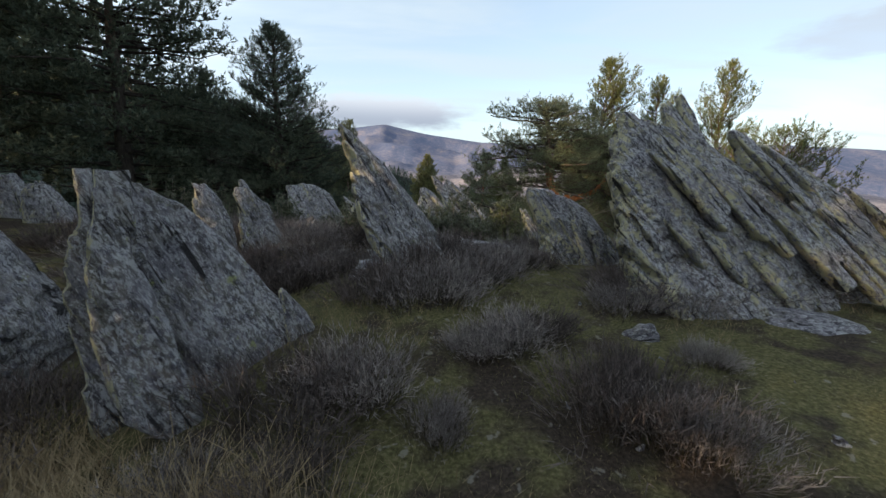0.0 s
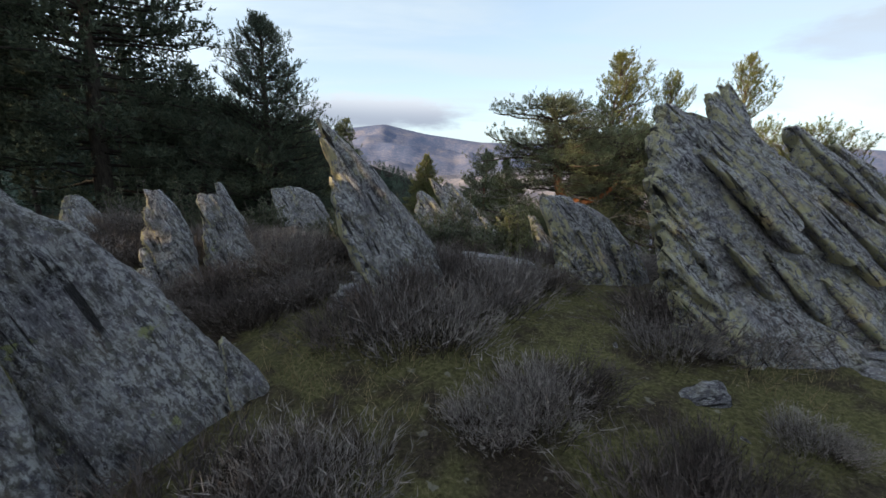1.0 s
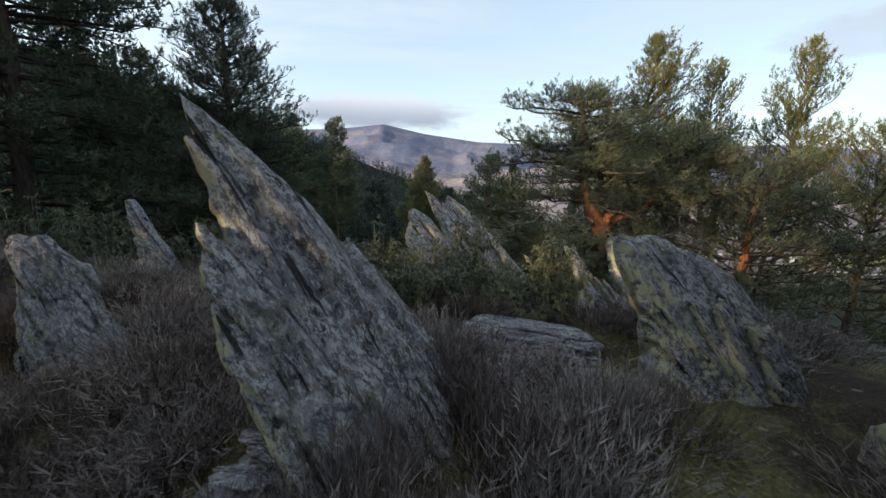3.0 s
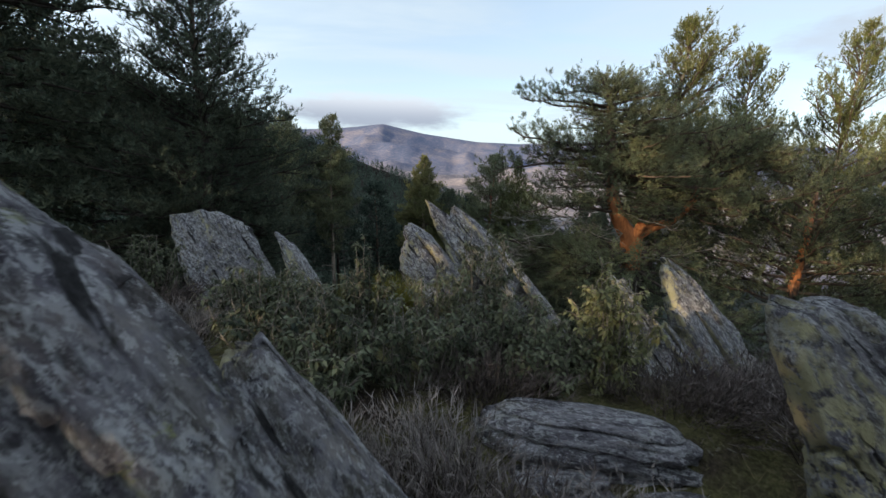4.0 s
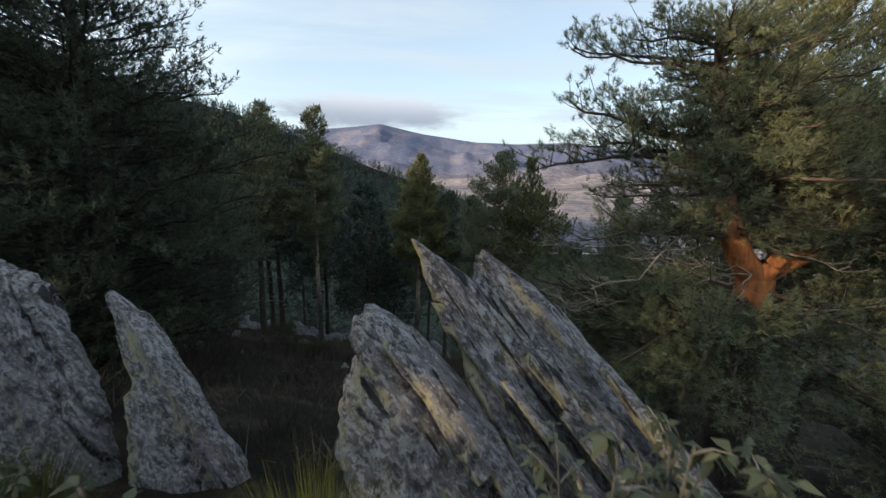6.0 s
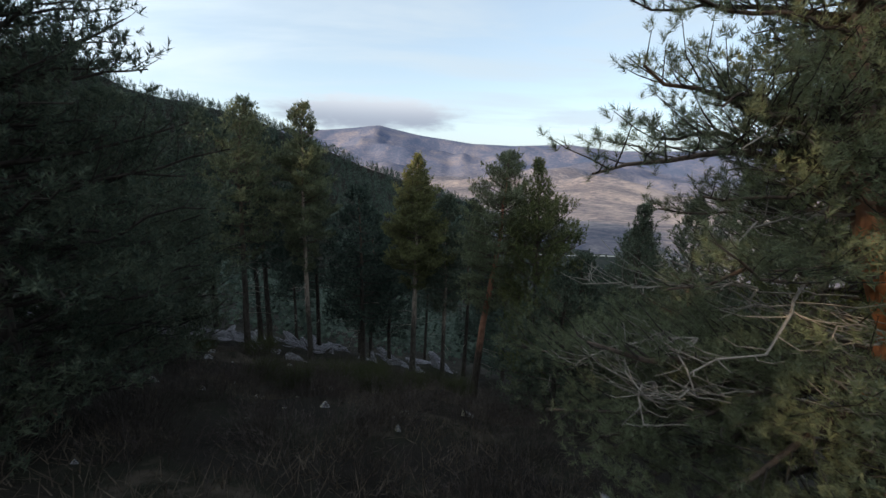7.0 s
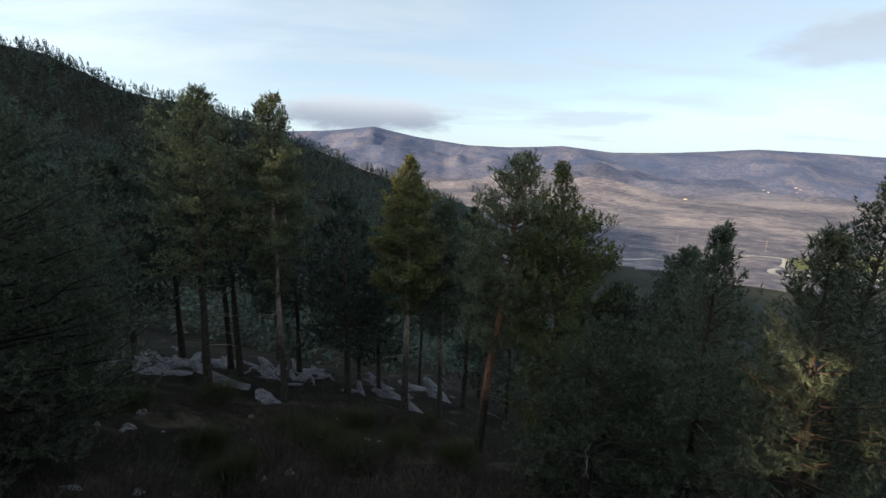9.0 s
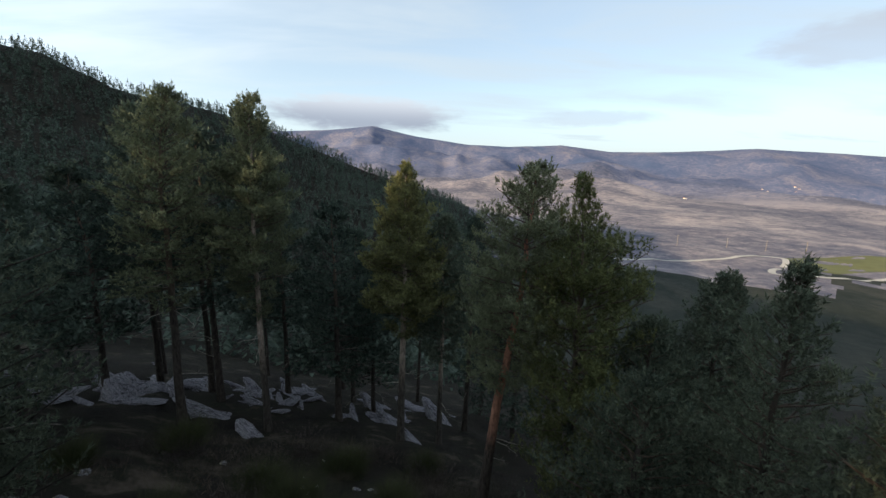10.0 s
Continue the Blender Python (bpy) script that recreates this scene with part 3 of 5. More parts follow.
outcrop("thin_fang", (-4.0, 8.4, 0.1), "thin pointed schist fang beside the pines", [
    (0.0, 0.35, [(-0.05, -0.2), (-0.12, 0.5), (-0.15, 1.15)], [(0.6, -0.2), (0.3, 0.5), (-0.08, 1.15)], dict(rows=42, around=51)),
], dip=58)
outcrop("bank_slab", (-3.0, 9.5, 0.2), "broad pale schist slab with square shoulders beyond the bush", [
    (0.12, 0.45, [(0.0, -0.9), (-0.24, -0.4), (-0.5, 0.24), (-0.74, 0.86)], [(0.95, -0.9), (0.85, -0.44), (0.66, 0.17), (0.36, 0.7), (-0.07, 0.92), (-0.31, 0.95)], dict(rows=76, around=81, jag=0.06)),
    (0.2, 0.35, [(0.98, -0.9), (0.92, -0.39), (0.78, 0.14), (0.58, 0.67)], [(1.8, -0.9), (1.52, -0.41), (1.17, 0.13), (0.87, 0.52), (0.64, 0.66)], dict(rows=59, around=59)),
], dip=58, yaw=8, lean=0.38)
for x, y, s, seed in ((-7.4, 7.6, 1.0, 1), (-8.6, 8.2, 1.15, 2), (-6.2, 7.8, 0.8, 3), (-5.2, 6.6, 0.75, 4)):
    outcrop("outlying_rock", (x, y, ground_at(x, y) - 0.1), "low grey schist rock at the edge of the wood", [
        (0.0, 0.6 * s, [(-0.35 * s, -0.1), (-0.36 * s, 0.4 * s), (-0.22 * s, 0.78 * s)], [(0.6 * s, -0.1), (0.4 * s, 0.35 * s), (0.05 * s, 0.82 * s)], dict(rows=34, around=47)),
    ], dip=60, mat=SCHIST_STEEP)

# the big outcrop: a stack of slabs dipping one way
outcrop("slab_outcrop", (3.0, 3.7, 0.3), "large outcrop of stacked schist slabs with jagged tips", [
    (0.15, 0.5, [(-1.13, -0.3), (-1.15, 0.28), (-1.24, 0.67), (-1.23, 1.15), (-1.24, 1.55), (-1.11, 1.94)], [(-0.05, -0.3), (-0.13, 0.23), (-0.38, 0.79), (-0.6, 1.39), (-0.79, 1.74), (-1.03, 1.93)], dict(rows=110, around=93, jag=0.10)),
    (0.22, 0.55, [(-0.41, -0.3), (-0.5, 0.25), (-0.8, 1.16), (-0.96, 1.68), (-1.02, 1.88)], [(1.0, -0.3), (0.91, 0.18), (0.51, 0.69), (-0.02, 1.35), (-0.57, 1.78), (-0.91, 1.9)], dict(rows=102, around=93, jag=0.08)),
    (0.42, 0.45, [(0.2, -0.3), (0.1, 0.26), (-0.15, 1.17), (-0.47, 1.75), (-0.50, 2.12)], [(1.7, -0.3), (1.58, 0.13), (0.95, 0.78), (0.26, 1.42), (-0.16, 1.80), (-0.37, 2.12)], dict(rows=93, around=81, jag=0.08)),
    (0.62, 0.45, [(0.77, -0.3), (0.7, 0.23), (0.4, 1.11), (-0.12, 1.8), (-0.19, 2.2)], [(2.1, -0.3), (1.92, 0.2), (1.30, 0.75), (0.58, 1.28), (0.10, 1.62), (-0.08, 2.2)], dict(rows=85, around=76, jag=0.08)),
    (0.75, 0.55, [(1.1, -0.3), (1.05, 0.21), (0.85, 0.86), (0.56, 1.36), (0.54, 1.82)], [(2.6, -0.4), (2.44, 0.07), (1.92, 0.52), (1.32, 1.12), (0.82, 1.56), (0.68, 1.80)], dict(rows=76, around=71, jag=0.08)),
    (0.85, 0.6, [(1.7, -0.4), (1.65, 0.2), (1.5, 0.8), (1.25, 1.18), (1.23, 1.38)], [(3.4, -0.4), (3.18, 0.06), (2.43, 0.58), (1.94, 1.0), (1.42, 1.38)], dict(rows=68, around=68, jag=0.08)),
    (-0.05, 0.35, [(-0.95, -0.25), (-0.92, 0.2), (-0.85, 0.42)], [(0.35, -0.25), (0.05, 0.15), (-0.6, 0.46)], dict(rows=34, around=59)),
 ] + plates(3, 9, ((-1.0, 1.55), (0.9, 0.75)), 52, 0.95, 0.12, 0.22, -0.06)
    + plates(4, 7, ((-1.1, 0.95), (0.3, 0.35)), 56, 0.6, 0.12, 0.22, -0.06)
    + plates(5, 6, ((0.0, 1.75), (1.9, 0.9)), 50, 0.9, 0.12, 0.22, 0.36), dip=52, lean=0.45)
outcrop("flat_slab", (3.4, 3.55, 0.25), "flat weathered schist slab lying in the turf", [
    (0.0, 0.75, [(-0.62, -0.15), (-0.55, 0.05), (-0.32, 0.16)], [(0.62, -0.15), (0.55, 0.02), (0.2, 0.10)], dict(rows=25, around=68, layer=0.05)),
], dip=8, mat=SCHIST_FLAT)
outcrop("yellow_footed_rock", (1.6, 5.45, 0.35), "schist rock with a yellow lichened foot", [
    (0.15, 0.55, [(-0.08, -0.35), (-0.16, 0.2), (-0.28, 0.6), (-0.35, 0.80), (-0.34, 0.96)], [(0.66, -0.35), (0.74, 0.11), (0.80, 0.40), (0.62, 0.66), (0.34, 0.86), (-0.05, 0.96)], dict(rows=76, around=81, jag=0.06)),
    (-0.10, 0.3, [(0.22, -0.3), (0.20, 0.2), (0.14, 0.58)], [(0.50, -0.3), (0.45, 0.2), (0.27, 0.62)], dict(rows=42, around=45)),
    (-0.14, 0.3, [(0.45, -0.3), (0.44, 0.15), (0.40, 0.44)], [(0.72, -0.3), (0.66, 0.15), (0.52, 0.48)], dict(rows=37, around=45)),
    (-0.02, 0.3, [(0.70, -0.35), (0.68, 0.1), (0.66, 0.30)], [(0.98, -0.35), (0.93, 0.1), (0.80, 0.33)], dict(rows=34, around=45)),
] + plates(8, 4, ((-0.25, 0.7), (0.35, 0.5)), 60, 0.6, 0.1, 0.2, -0.02), dip=60, yaw=15, lean=0.3)
outcrop("leaning_slab", (1.9, 7.7, 0.0), "narrow grey schist slab leaning among the rocks", [
    (0.12, 0.4, [(-0.05, -0.7), (-0.13, -0.46), (-0.25, 0.14), (-0.28, 0.53), (-0.33, 0.79)], [(0.7, -0.7), (0.58, -0.54), (0.35, -0.05), (0.01, 0.43), (-0.24, 0.79)], dict(rows=76, around=68, jag=0.10)),
    (0.42, 0.45, [(0.55, -0.7), (0.51, 0.02), (0.42, 0.63), (0.39, 0.89)], [(1.75, -0.7), (1.55, -0.32), (1.16, 0.24), (0.76, 0.69), (0.48, 0.9)], dict(rows=76, around=68, jag=0.08)),
] + plates(6, 4, ((-0.25, 0.5), (0.5, 0.5)), 58, 0.8, 0.1, 0.2, 0.0), dip=58, yaw=10, lean=0.3)
outcrop("flat_ledge", (0.78, 6.35, 0.05), "long flat ledge of schist with fine bedding", [
    (0.12, 0.75, [(-0.60, -0.4), (-0.68, 0.18), (-0.62, 0.36), (-0.5, 0.44)], [(0.62, -0.4), (0.70, 0.0), (0.66, 0.22), (0.48, 0.32)], dict(rows=70, around=120, layer=0.10, square=3.2, jag=0.0, swell=0.05)),
    (-0.16, 0.4, [(-0.62, -0.4), (-0.66, 0.0), (-0.5, 0.22)], [(0.1, -0.4), (0.1, 0.02), (-0.05, 0.2)], dict(rows=34, around=68, layer=0.05, swell=0.05)),
    (-0.2, 0.35, [(0.05, -0.4), (0.08, 0.0), (0.2, 0.10)], [(0.66, -0.4), (0.62, -0.05), (0.5, 0.12)], dict(rows=34, around=68, layer=0.05, swell=0.05)),
    (-0.5, 0.55, [(-0.15, -0.3), (-0.15, 0.0), (-0.1, 0.20)], [(0.85, -0.3), (0.85, -0.05), (0.8, 0.06)], dict(rows=30, around=76, layer=0.045, square=5.0, jag=0.0, swell=0.03)),
], dip=10, mat=SCHIST_FLAT)
outcrop("sloping_slab", (0.58, 5.52, 0.25), "low schist slab sloping into the hollow before the ledge", [
    (0.0, 0.4, [(-0.42, -0.4), (-0.42, 0.05), (-0.32, 0.24)], [(0.55, -0.4), (0.32, 0.0), (0.02, 0.19), (-0.26, 0.25)], dict(rows=51, around=71, layer=0.06, swell=0.035)),
    (0.02, 0.3, [(0.42, -0.3), (0.46, 0.02), (0.6, 0.10)], [(0.82, -0.3), (0.78, 0.0), (0.68, 0.11)], dict(rows=30, around=42, layer=0.05)),
], dip=30, mat=SCHIST, yaw=-8)
outcrop("flat_ledge", (-1.55, 6.75, 0.15), "low flat ledge of schist half hidden by leaves", [
    (0.0, 0.6, [(-0.6, -0.2), (-0.5, 0.05), (-0.3, 0.16)], [(0.55, -0.2), (0.48, 0.1), (0.3, 0.22)], dict(rows=25, around=59, layer=0.05)),
], dip=8, mat=SCHIST_FLAT)
outcrop("forked_rock", (0.0, 8.55, 0.3), "forked schist fin with two sharp tips, yellow on its end", [
    (0.12, 0.45, [(-0.48, -0.6), (-0.51, 0.18), (-0.51, 0.46), (-0.47, 0.69), (-0.43, 0.9)], [(0.35, -0.6), (0.2, 0.25), (0.05, 0.52), (-0.17, 0.77), (-0.39, 0.9)], dict(rows=76, around=76, jag=0.04)),
    (0.24, 0.4, [(0.2, -0.6), (0.12, 0.2), (-0.04, 0.7), (-0.15, 0.96), (-0.19, 1.12)], [(0.95, -0.6), (0.75, 0.22), (0.34, 0.63), (0.1, 0.93), (-0.16, 1.11)], dict(rows=76, around=68, jag=0.04)),
    (0.34, 0.5, [(0.3, -0.6), (0.3, 0.15), (0.15, 0.67), (0.12, 0.91), (0.13, 1.02)], [(1.75, -0.9), (1.57, -0.58), (1.28, -0.08), (0.89, 0.41), (0.53, 0.8), (0.2, 1.03)], dict(rows=85, around=76, jag=0.05)),
] + plates(7, 6, ((-0.3, 0.75), (0.75, 0.5)), 54, 0.8, 0.11, 0.22, 0.04), dip=56, yaw=10, lean=0.38)
outcrop("low_block", (2.35, 5.0, 0.3), "low schist block beside the outcrop", [
    (-0.2, 0.4, [(-0.25, -0.15), (-0.25, 0.15), (-0.15, 0.33)], [(0.2, -0.15), (0.16, 0.15), (0.05, 0.35)], dict(rows=30, around=42)),
], dip=60, mat=SCHIST_STEEP)


# ---- pines ----
def brushes(places, ways, shoot, needle, width, count, rng):
    """Bottle-brush shoots of thin three-cornered needles, count on each, opening forwards about its way."""
    total = len(places)
    ways = ways / (np.linalg.norm(ways, axis=1, keepdims=True) + 1e-9)
    u = np.cross(ways, [0.31, 0.87, 0.38])
    u /= np.linalg.norm(u, axis=1, keepdims=True) + 1e-9
    v = np.cross(ways, u)
    w, u, v, p = (np.repeat(a, count, 0) for a in (ways, u, v, places))
    along, turn = rng.uniform(0, 1, (total * count, 1)), rng.uniform(0, 6.283, (total * count, 1))
    d = w * (0.35 + 0.75 * along) + (u * np.cos(turn) + v * np.sin(turn)) * (1.0 - 0.45 * along)
    d /= np.linalg.norm(d, axis=1, keepdims=True)
    root = p + w * shoot * along
    side = np.cross(d, rng.normal(0, 1, d.shape))
    side *= width / 2 / (np.linalg.norm(side, axis=1, keepdims=True) + 1e-9)
    verts = np.stack([root - side, root + side, root + d * needle * rng.uniform(0.7, 1.15, (total * count, 1))], 1).reshape(-1, 3)
    return verts, np.arange(total * count * 3).reshape(-1, 3)


def along_line(line, at):
    """Places at the fractions at of a bent line."""
    i = np.clip(np.asarray(at), 0, 0.9999) * (len(line) - 1)
    i0 = i.astype(int)
    return line[i0] + (line[i0 + 1] - line[i0]) * (i - i0)[:, None]


def bough(rng, line, radius, gap, fan=0.8, upturn=0.0, from_t=0.15, twig=0.34, shoot_gap=0.09):
    """A limb along a line with a flat fan of side twigs: its tube, the twigs' tubes, and places and ways of shoots."""
    length = np.linalg.norm(np.diff(line, axis=0), axis=1).sum()
    m = max(4, int(length * (1 - from_t) / gap))
    at = np.clip(from_t + (1 - from_t) * (np.arange(m) + rng.uniform(0.1, 0.9, m)) / m, 0, 0.999)
    p, q = along_line(line, at), along_line(line, np.clip(at + 0.08, 0, 0.9999))
    ahead = q - along_line(line, np.clip(at - 0.08, 0, 1))
    ahead /= np.linalg.norm(ahead, axis=1, keepdims=True) + 1e-9
    across = np.cross(ahead, [0, 0, 1.0])
    across /= np.linalg.norm(across, axis=1, keepdims=True) + 1e-9
    sign = np.where(np.arange(m) % 2, 1.0, -1.0)[:, None]
    d = ahead * rng.uniform(0.45, 0.95, (m, 1)) + across * sign * rng.uniform(0.45, 1.0, (m, 1)) * fan
    d[:, 2] += rng.uniform(-0.10, 0.28, m) + upturn
    d /= np.linalg.norm(d, axis=1, keepdims=True)
    size = (twig * length * (1 - at) ** 0.8 + 0.08 + 0.05 * length) * rng.uniform(0.65, 1.25, m)
    s = np.linspace(0, 1, 4)
    tw = p[:, None] + d[:, None] * (size[:, None] * s)[..., None]
    tw[..., 2] += 0.22 * size[:, None] * s**2
    tw[:, 1:] += np.cumsum(rng.normal(0, 0.05, (m, 3, 3)) * size[:, None, None], 1)
    runs = [(tw[k], np.linspace(0.25 * radius * (1 - 0.6 * at[k]) + 0.003, 0.0025, 4)) for k in range(m)]
    per = np.maximum(2, (size / shoot_gap).astype(int))
    owner = np.repeat(np.arange(m), per)
    f = 1 - rng.uniform(0, 0.8, len(owner)) ** 1.2
    f[np.r_[0, np.cumsum(per)[:-1]]] = 0.99
    i = np.clip(f, 0, 0.9999) * 3
    i0 = i.astype(int)
    spots = tw[owner, i0] + (tw[owner, i0 + 1] - tw[owner, i0]) * (i - i0)[:, None]
    ways = d[owner] * 0.6 + rng.normal(0, 0.42, (len(owner), 3))
    ways[:, 2] += 0.45 + upturn
    k = max(4, int(0.55 * length / shoot_gap))
    on = rng.uniform(0.45, 1.0, k)
    spots = np.concatenate([spots + rng.normal(0, 0.035, spots.shape), along_line(line, on) + rng.normal(0, 0.04, (k, 3))])
    ways = np.concatenate([ways, (line[-1] - line[-2]) / np.linalg.norm(line[-1] - line[-2]) * 0.6 + rng.normal(0, 0.45, (k, 3)) + [0, 0, 0.5 + upturn]])
    t = np.linspace(0, 1, len(line))
    return (line, radius * (1 - 0.85 * t) + 0.004), runs, spots, ways


def limb_line(rng, start, az, length, rise, curl, wander=0.03):
    """A bent line from the trunk outwards, rising or sagging, with its end turned up by curl."""
    t = np.linspace(0, 1, 9)
    out = np.array([math.sin(az), math.cos(az), 0])
    across = np.array([out[1], -out[0], 0])
    line = start + out * (length * t)[:, None] + across * (rng.normal(0, 0.10) * length * t**2)[:, None]
    line[:, 2] += length * (rise * t + curl * t**2)
    line[1:] += np.cumsum(rng.normal(0, wander * length, (8, 3)), 0) * t[1:, None] ** 0.6
    return line


class Growth:
    """The arrays of one tree while it grows."""

    def __init__(self, seed, gap, shoot_gap):
        self.rng = np.random.default_rng(seed)
        self.gap, self.shoot_gap = gap, shoot_gap
        self.stems, self.limbs, self.twigs, self.snags, self.spots, self.ways = [], [], [], [], [], []

    def add_bough(self, line, radius, **given):
        limb, runs, spots, ways = bough(self.rng, line, radius, self.gap, shoot_gap=self.shoot_gap, **given)
        self.limbs.append(limb)
        self.twigs.append(runs)
        self.spots.append(spots)
        self.ways.append(ways)

    def clothe(self, stem, profile, whorl, per, rise=(0.0, 0.8), curl=0.14, upturn=0.0, skip=0.08, facing=None, fan=0.8, twig=0.34):
        """Whorls of boughs on a stem; profile: (height, reach) pairs from the lowest whorl to the tip."""
        rng = self.rng
        hs, rs = zip(*profile)
        z, turn = hs[0], rng.uniform(0, 6.28)
        while z < hs[-1] - 0.02:
            u = (z - hs[0]) / (hs[-1] - hs[0])
            for k in range(per):
                turn += 6.283 / per + rng.normal(0, 0.3)
                zz = z + rng.uniform(-0.25, 0.25) * whorl
                length = np.interp(zz, hs, rs) * rng.uniform(0.68, 1.12)
                if facing:
                    length *= facing(turn, zz)
                if rng.uniform() < skip or length < 0.06:
                    continue
                start = np.array([np.interp(zz, stem[:, 2], stem[:, n]) for n in (0, 1, 2)])
                slope = rise[0] + (rise[1] - rise[0]) * u**1.6 + rng.normal(0, 0.07)
                self.add_bough(limb_line(rng, start, turn, length, slope, curl), 0.006 + 0.011 * length, upturn=upturn, fan=fan, twig=twig)
            turn += 1.1
            z += whorl * rng.uniform(0.75, 1.25) * (1 - 0.35 * u)


def straight_stem(rng, tall, lean=(0, 0), wander=0.005, n=18):
    t = np.linspace(0, 1, n)
    axis = np.stack([lean[0] * tall * t, lean[1] * tall * t, tall * t], -1)
    axis[:, :2] += np.cumsum(rng.normal(0, wander * tall, (n, 2)), 0) * t[:, None]
    return axis


def make_tree(at, label, g, needles, bark_mat, shoot, needle, width, count, split=True, group="pines", name="pine_tree", dark=False, twiggy=False, fine_west_of=None):
    """The objects of a grown tree."""
    tree = thing(name, at, label, "pine tree", group)
    for n, run in enumerate(g.stems):
        part("trunk" if n == 0 else "leader", mesh_of("trunk", *tubes([run], 12), bark_mat, True), tree)
    wood = LIMB_DARK if dark else LIMB
    if split:
        for run, own in zip(g.limbs, g.twigs):
            limb = part("limb", mesh_of("limb", *tubes([run if twiggy else (run[0][::2], run[1][::2])], 5 if twiggy else 4), wood, True), tree)
            if twiggy:
                tagged(part("twig_mass", mesh_of("twig_mass", *tubes(own, 3), LIVE_TWIG, True), limb), kind="stuff")
    else:
        tagged(part("branchwork", mesh_of("branchwork", *tubes([(p[::2], r[::2]) for p, r in g.limbs], 3), LIMB_DARK, True), tree), kind="stuff")
    for runs in g.snags:
        part("dead_branch", mesh_of("dead_branch", *tubes(runs, 4), TWIG, True), tree, "bare grey dead branch")
    spots, ways = np.concatenate(g.spots), np.concatenate(g.ways)
    fine = spots[:, 0] < (-99 if fine_west_of is None else fine_west_of)
    nv, nf = brushes(spots[~fine], ways[~fine], shoot, needle, width, count, g.rng)
    if fine.any():
        fv, ff = brushes(spots[fine], ways[fine], shoot * 0.9, needle, width * 0.42, count * 3, g.rng)
        nv, nf = np.concatenate([nv, fv]), np.concatenate([nf, ff + len(nv)])
    tagged(part("crown", mesh_of("crown", nv, nf, needles), tree), kind="stuff")
    return tree


CONE = ((0.04, 0.85), (0.2, 1.0), (0.45, 0.85), (0.7, 0.5), (0.88, 0.24), (1.0, 0.03))
STAND = ((0.40, 0.35), (0.48, 0.8), (0.62, 1.0), (0.78, 0.75), (0.90, 0.42), (1.0, 0.04))
ROUND = ((0.12, 0.7), (0.3, 1.0), (0.55, 1.0), (0.75, 0.8), (0.92, 0.45), (1.0, 0.1))


def pine(x, y, label, seed, top=None, tall=None, shape=CONE, spread=2.0, trunk_r=0.14, whorl=0.34, per=5, gap=0.11, shoot_gap=0.10, needles=NEEDLES, bark_mat=BARK_TALL,
         lean=(0, 0), rise=(0.0, 0.8), curl=0.14, upturn=0.0, skip=0.08, snags=4, snag_at=(0.15, 0.5), snag_len=0.6, snag_az=None, facing=None, fan=0.8, twig=0.34, at=None, taper=0.8, **look_of):
    """A single-stemmed pine; top is the height of its tip in the place, tall its own height."""
    at = at or (x, y, ground_at(x, y) - 0.15)
    tall = tall or top - at[2]
    g = Growth(seed, gap, shoot_gap)
    axis = straight_stem(g.rng, tall, lean)
    t = np.linspace(0, 1, len(axis))
    g.stems.append((axis, trunk_r * ((1 - t) ** taper * 0.93 + 0.04) + 0.25 * trunk_r * np.exp(-t * 22)))
    g.clothe(axis, [(f * tall, r * spread) for f, r in shape], whorl, per, rise, curl, upturn, skip, facing, fan, twig)
    for k in range(snags):
        f = g.rng.uniform(*snag_at)
        az = g.rng.uniform(0, 6.28) if snag_az is None else g.rng.normal(snag_az, 0.5)
        line = limb_line(g.rng, along_line(axis, [f])[0], az, spread * snag_len * g.rng.uniform(0.5, 1.2), g.rng.uniform(-0.1, 0.35), -0.25, 0.04)
        limb, runs, _, _ = bough(g.rng, line, 0.016, 0.22, fan=1.0, from_t=0.45, twig=0.2)
        g.snags.append([limb] + runs)
    return make_tree(at, label, g, needles, bark_mat, **look_of)


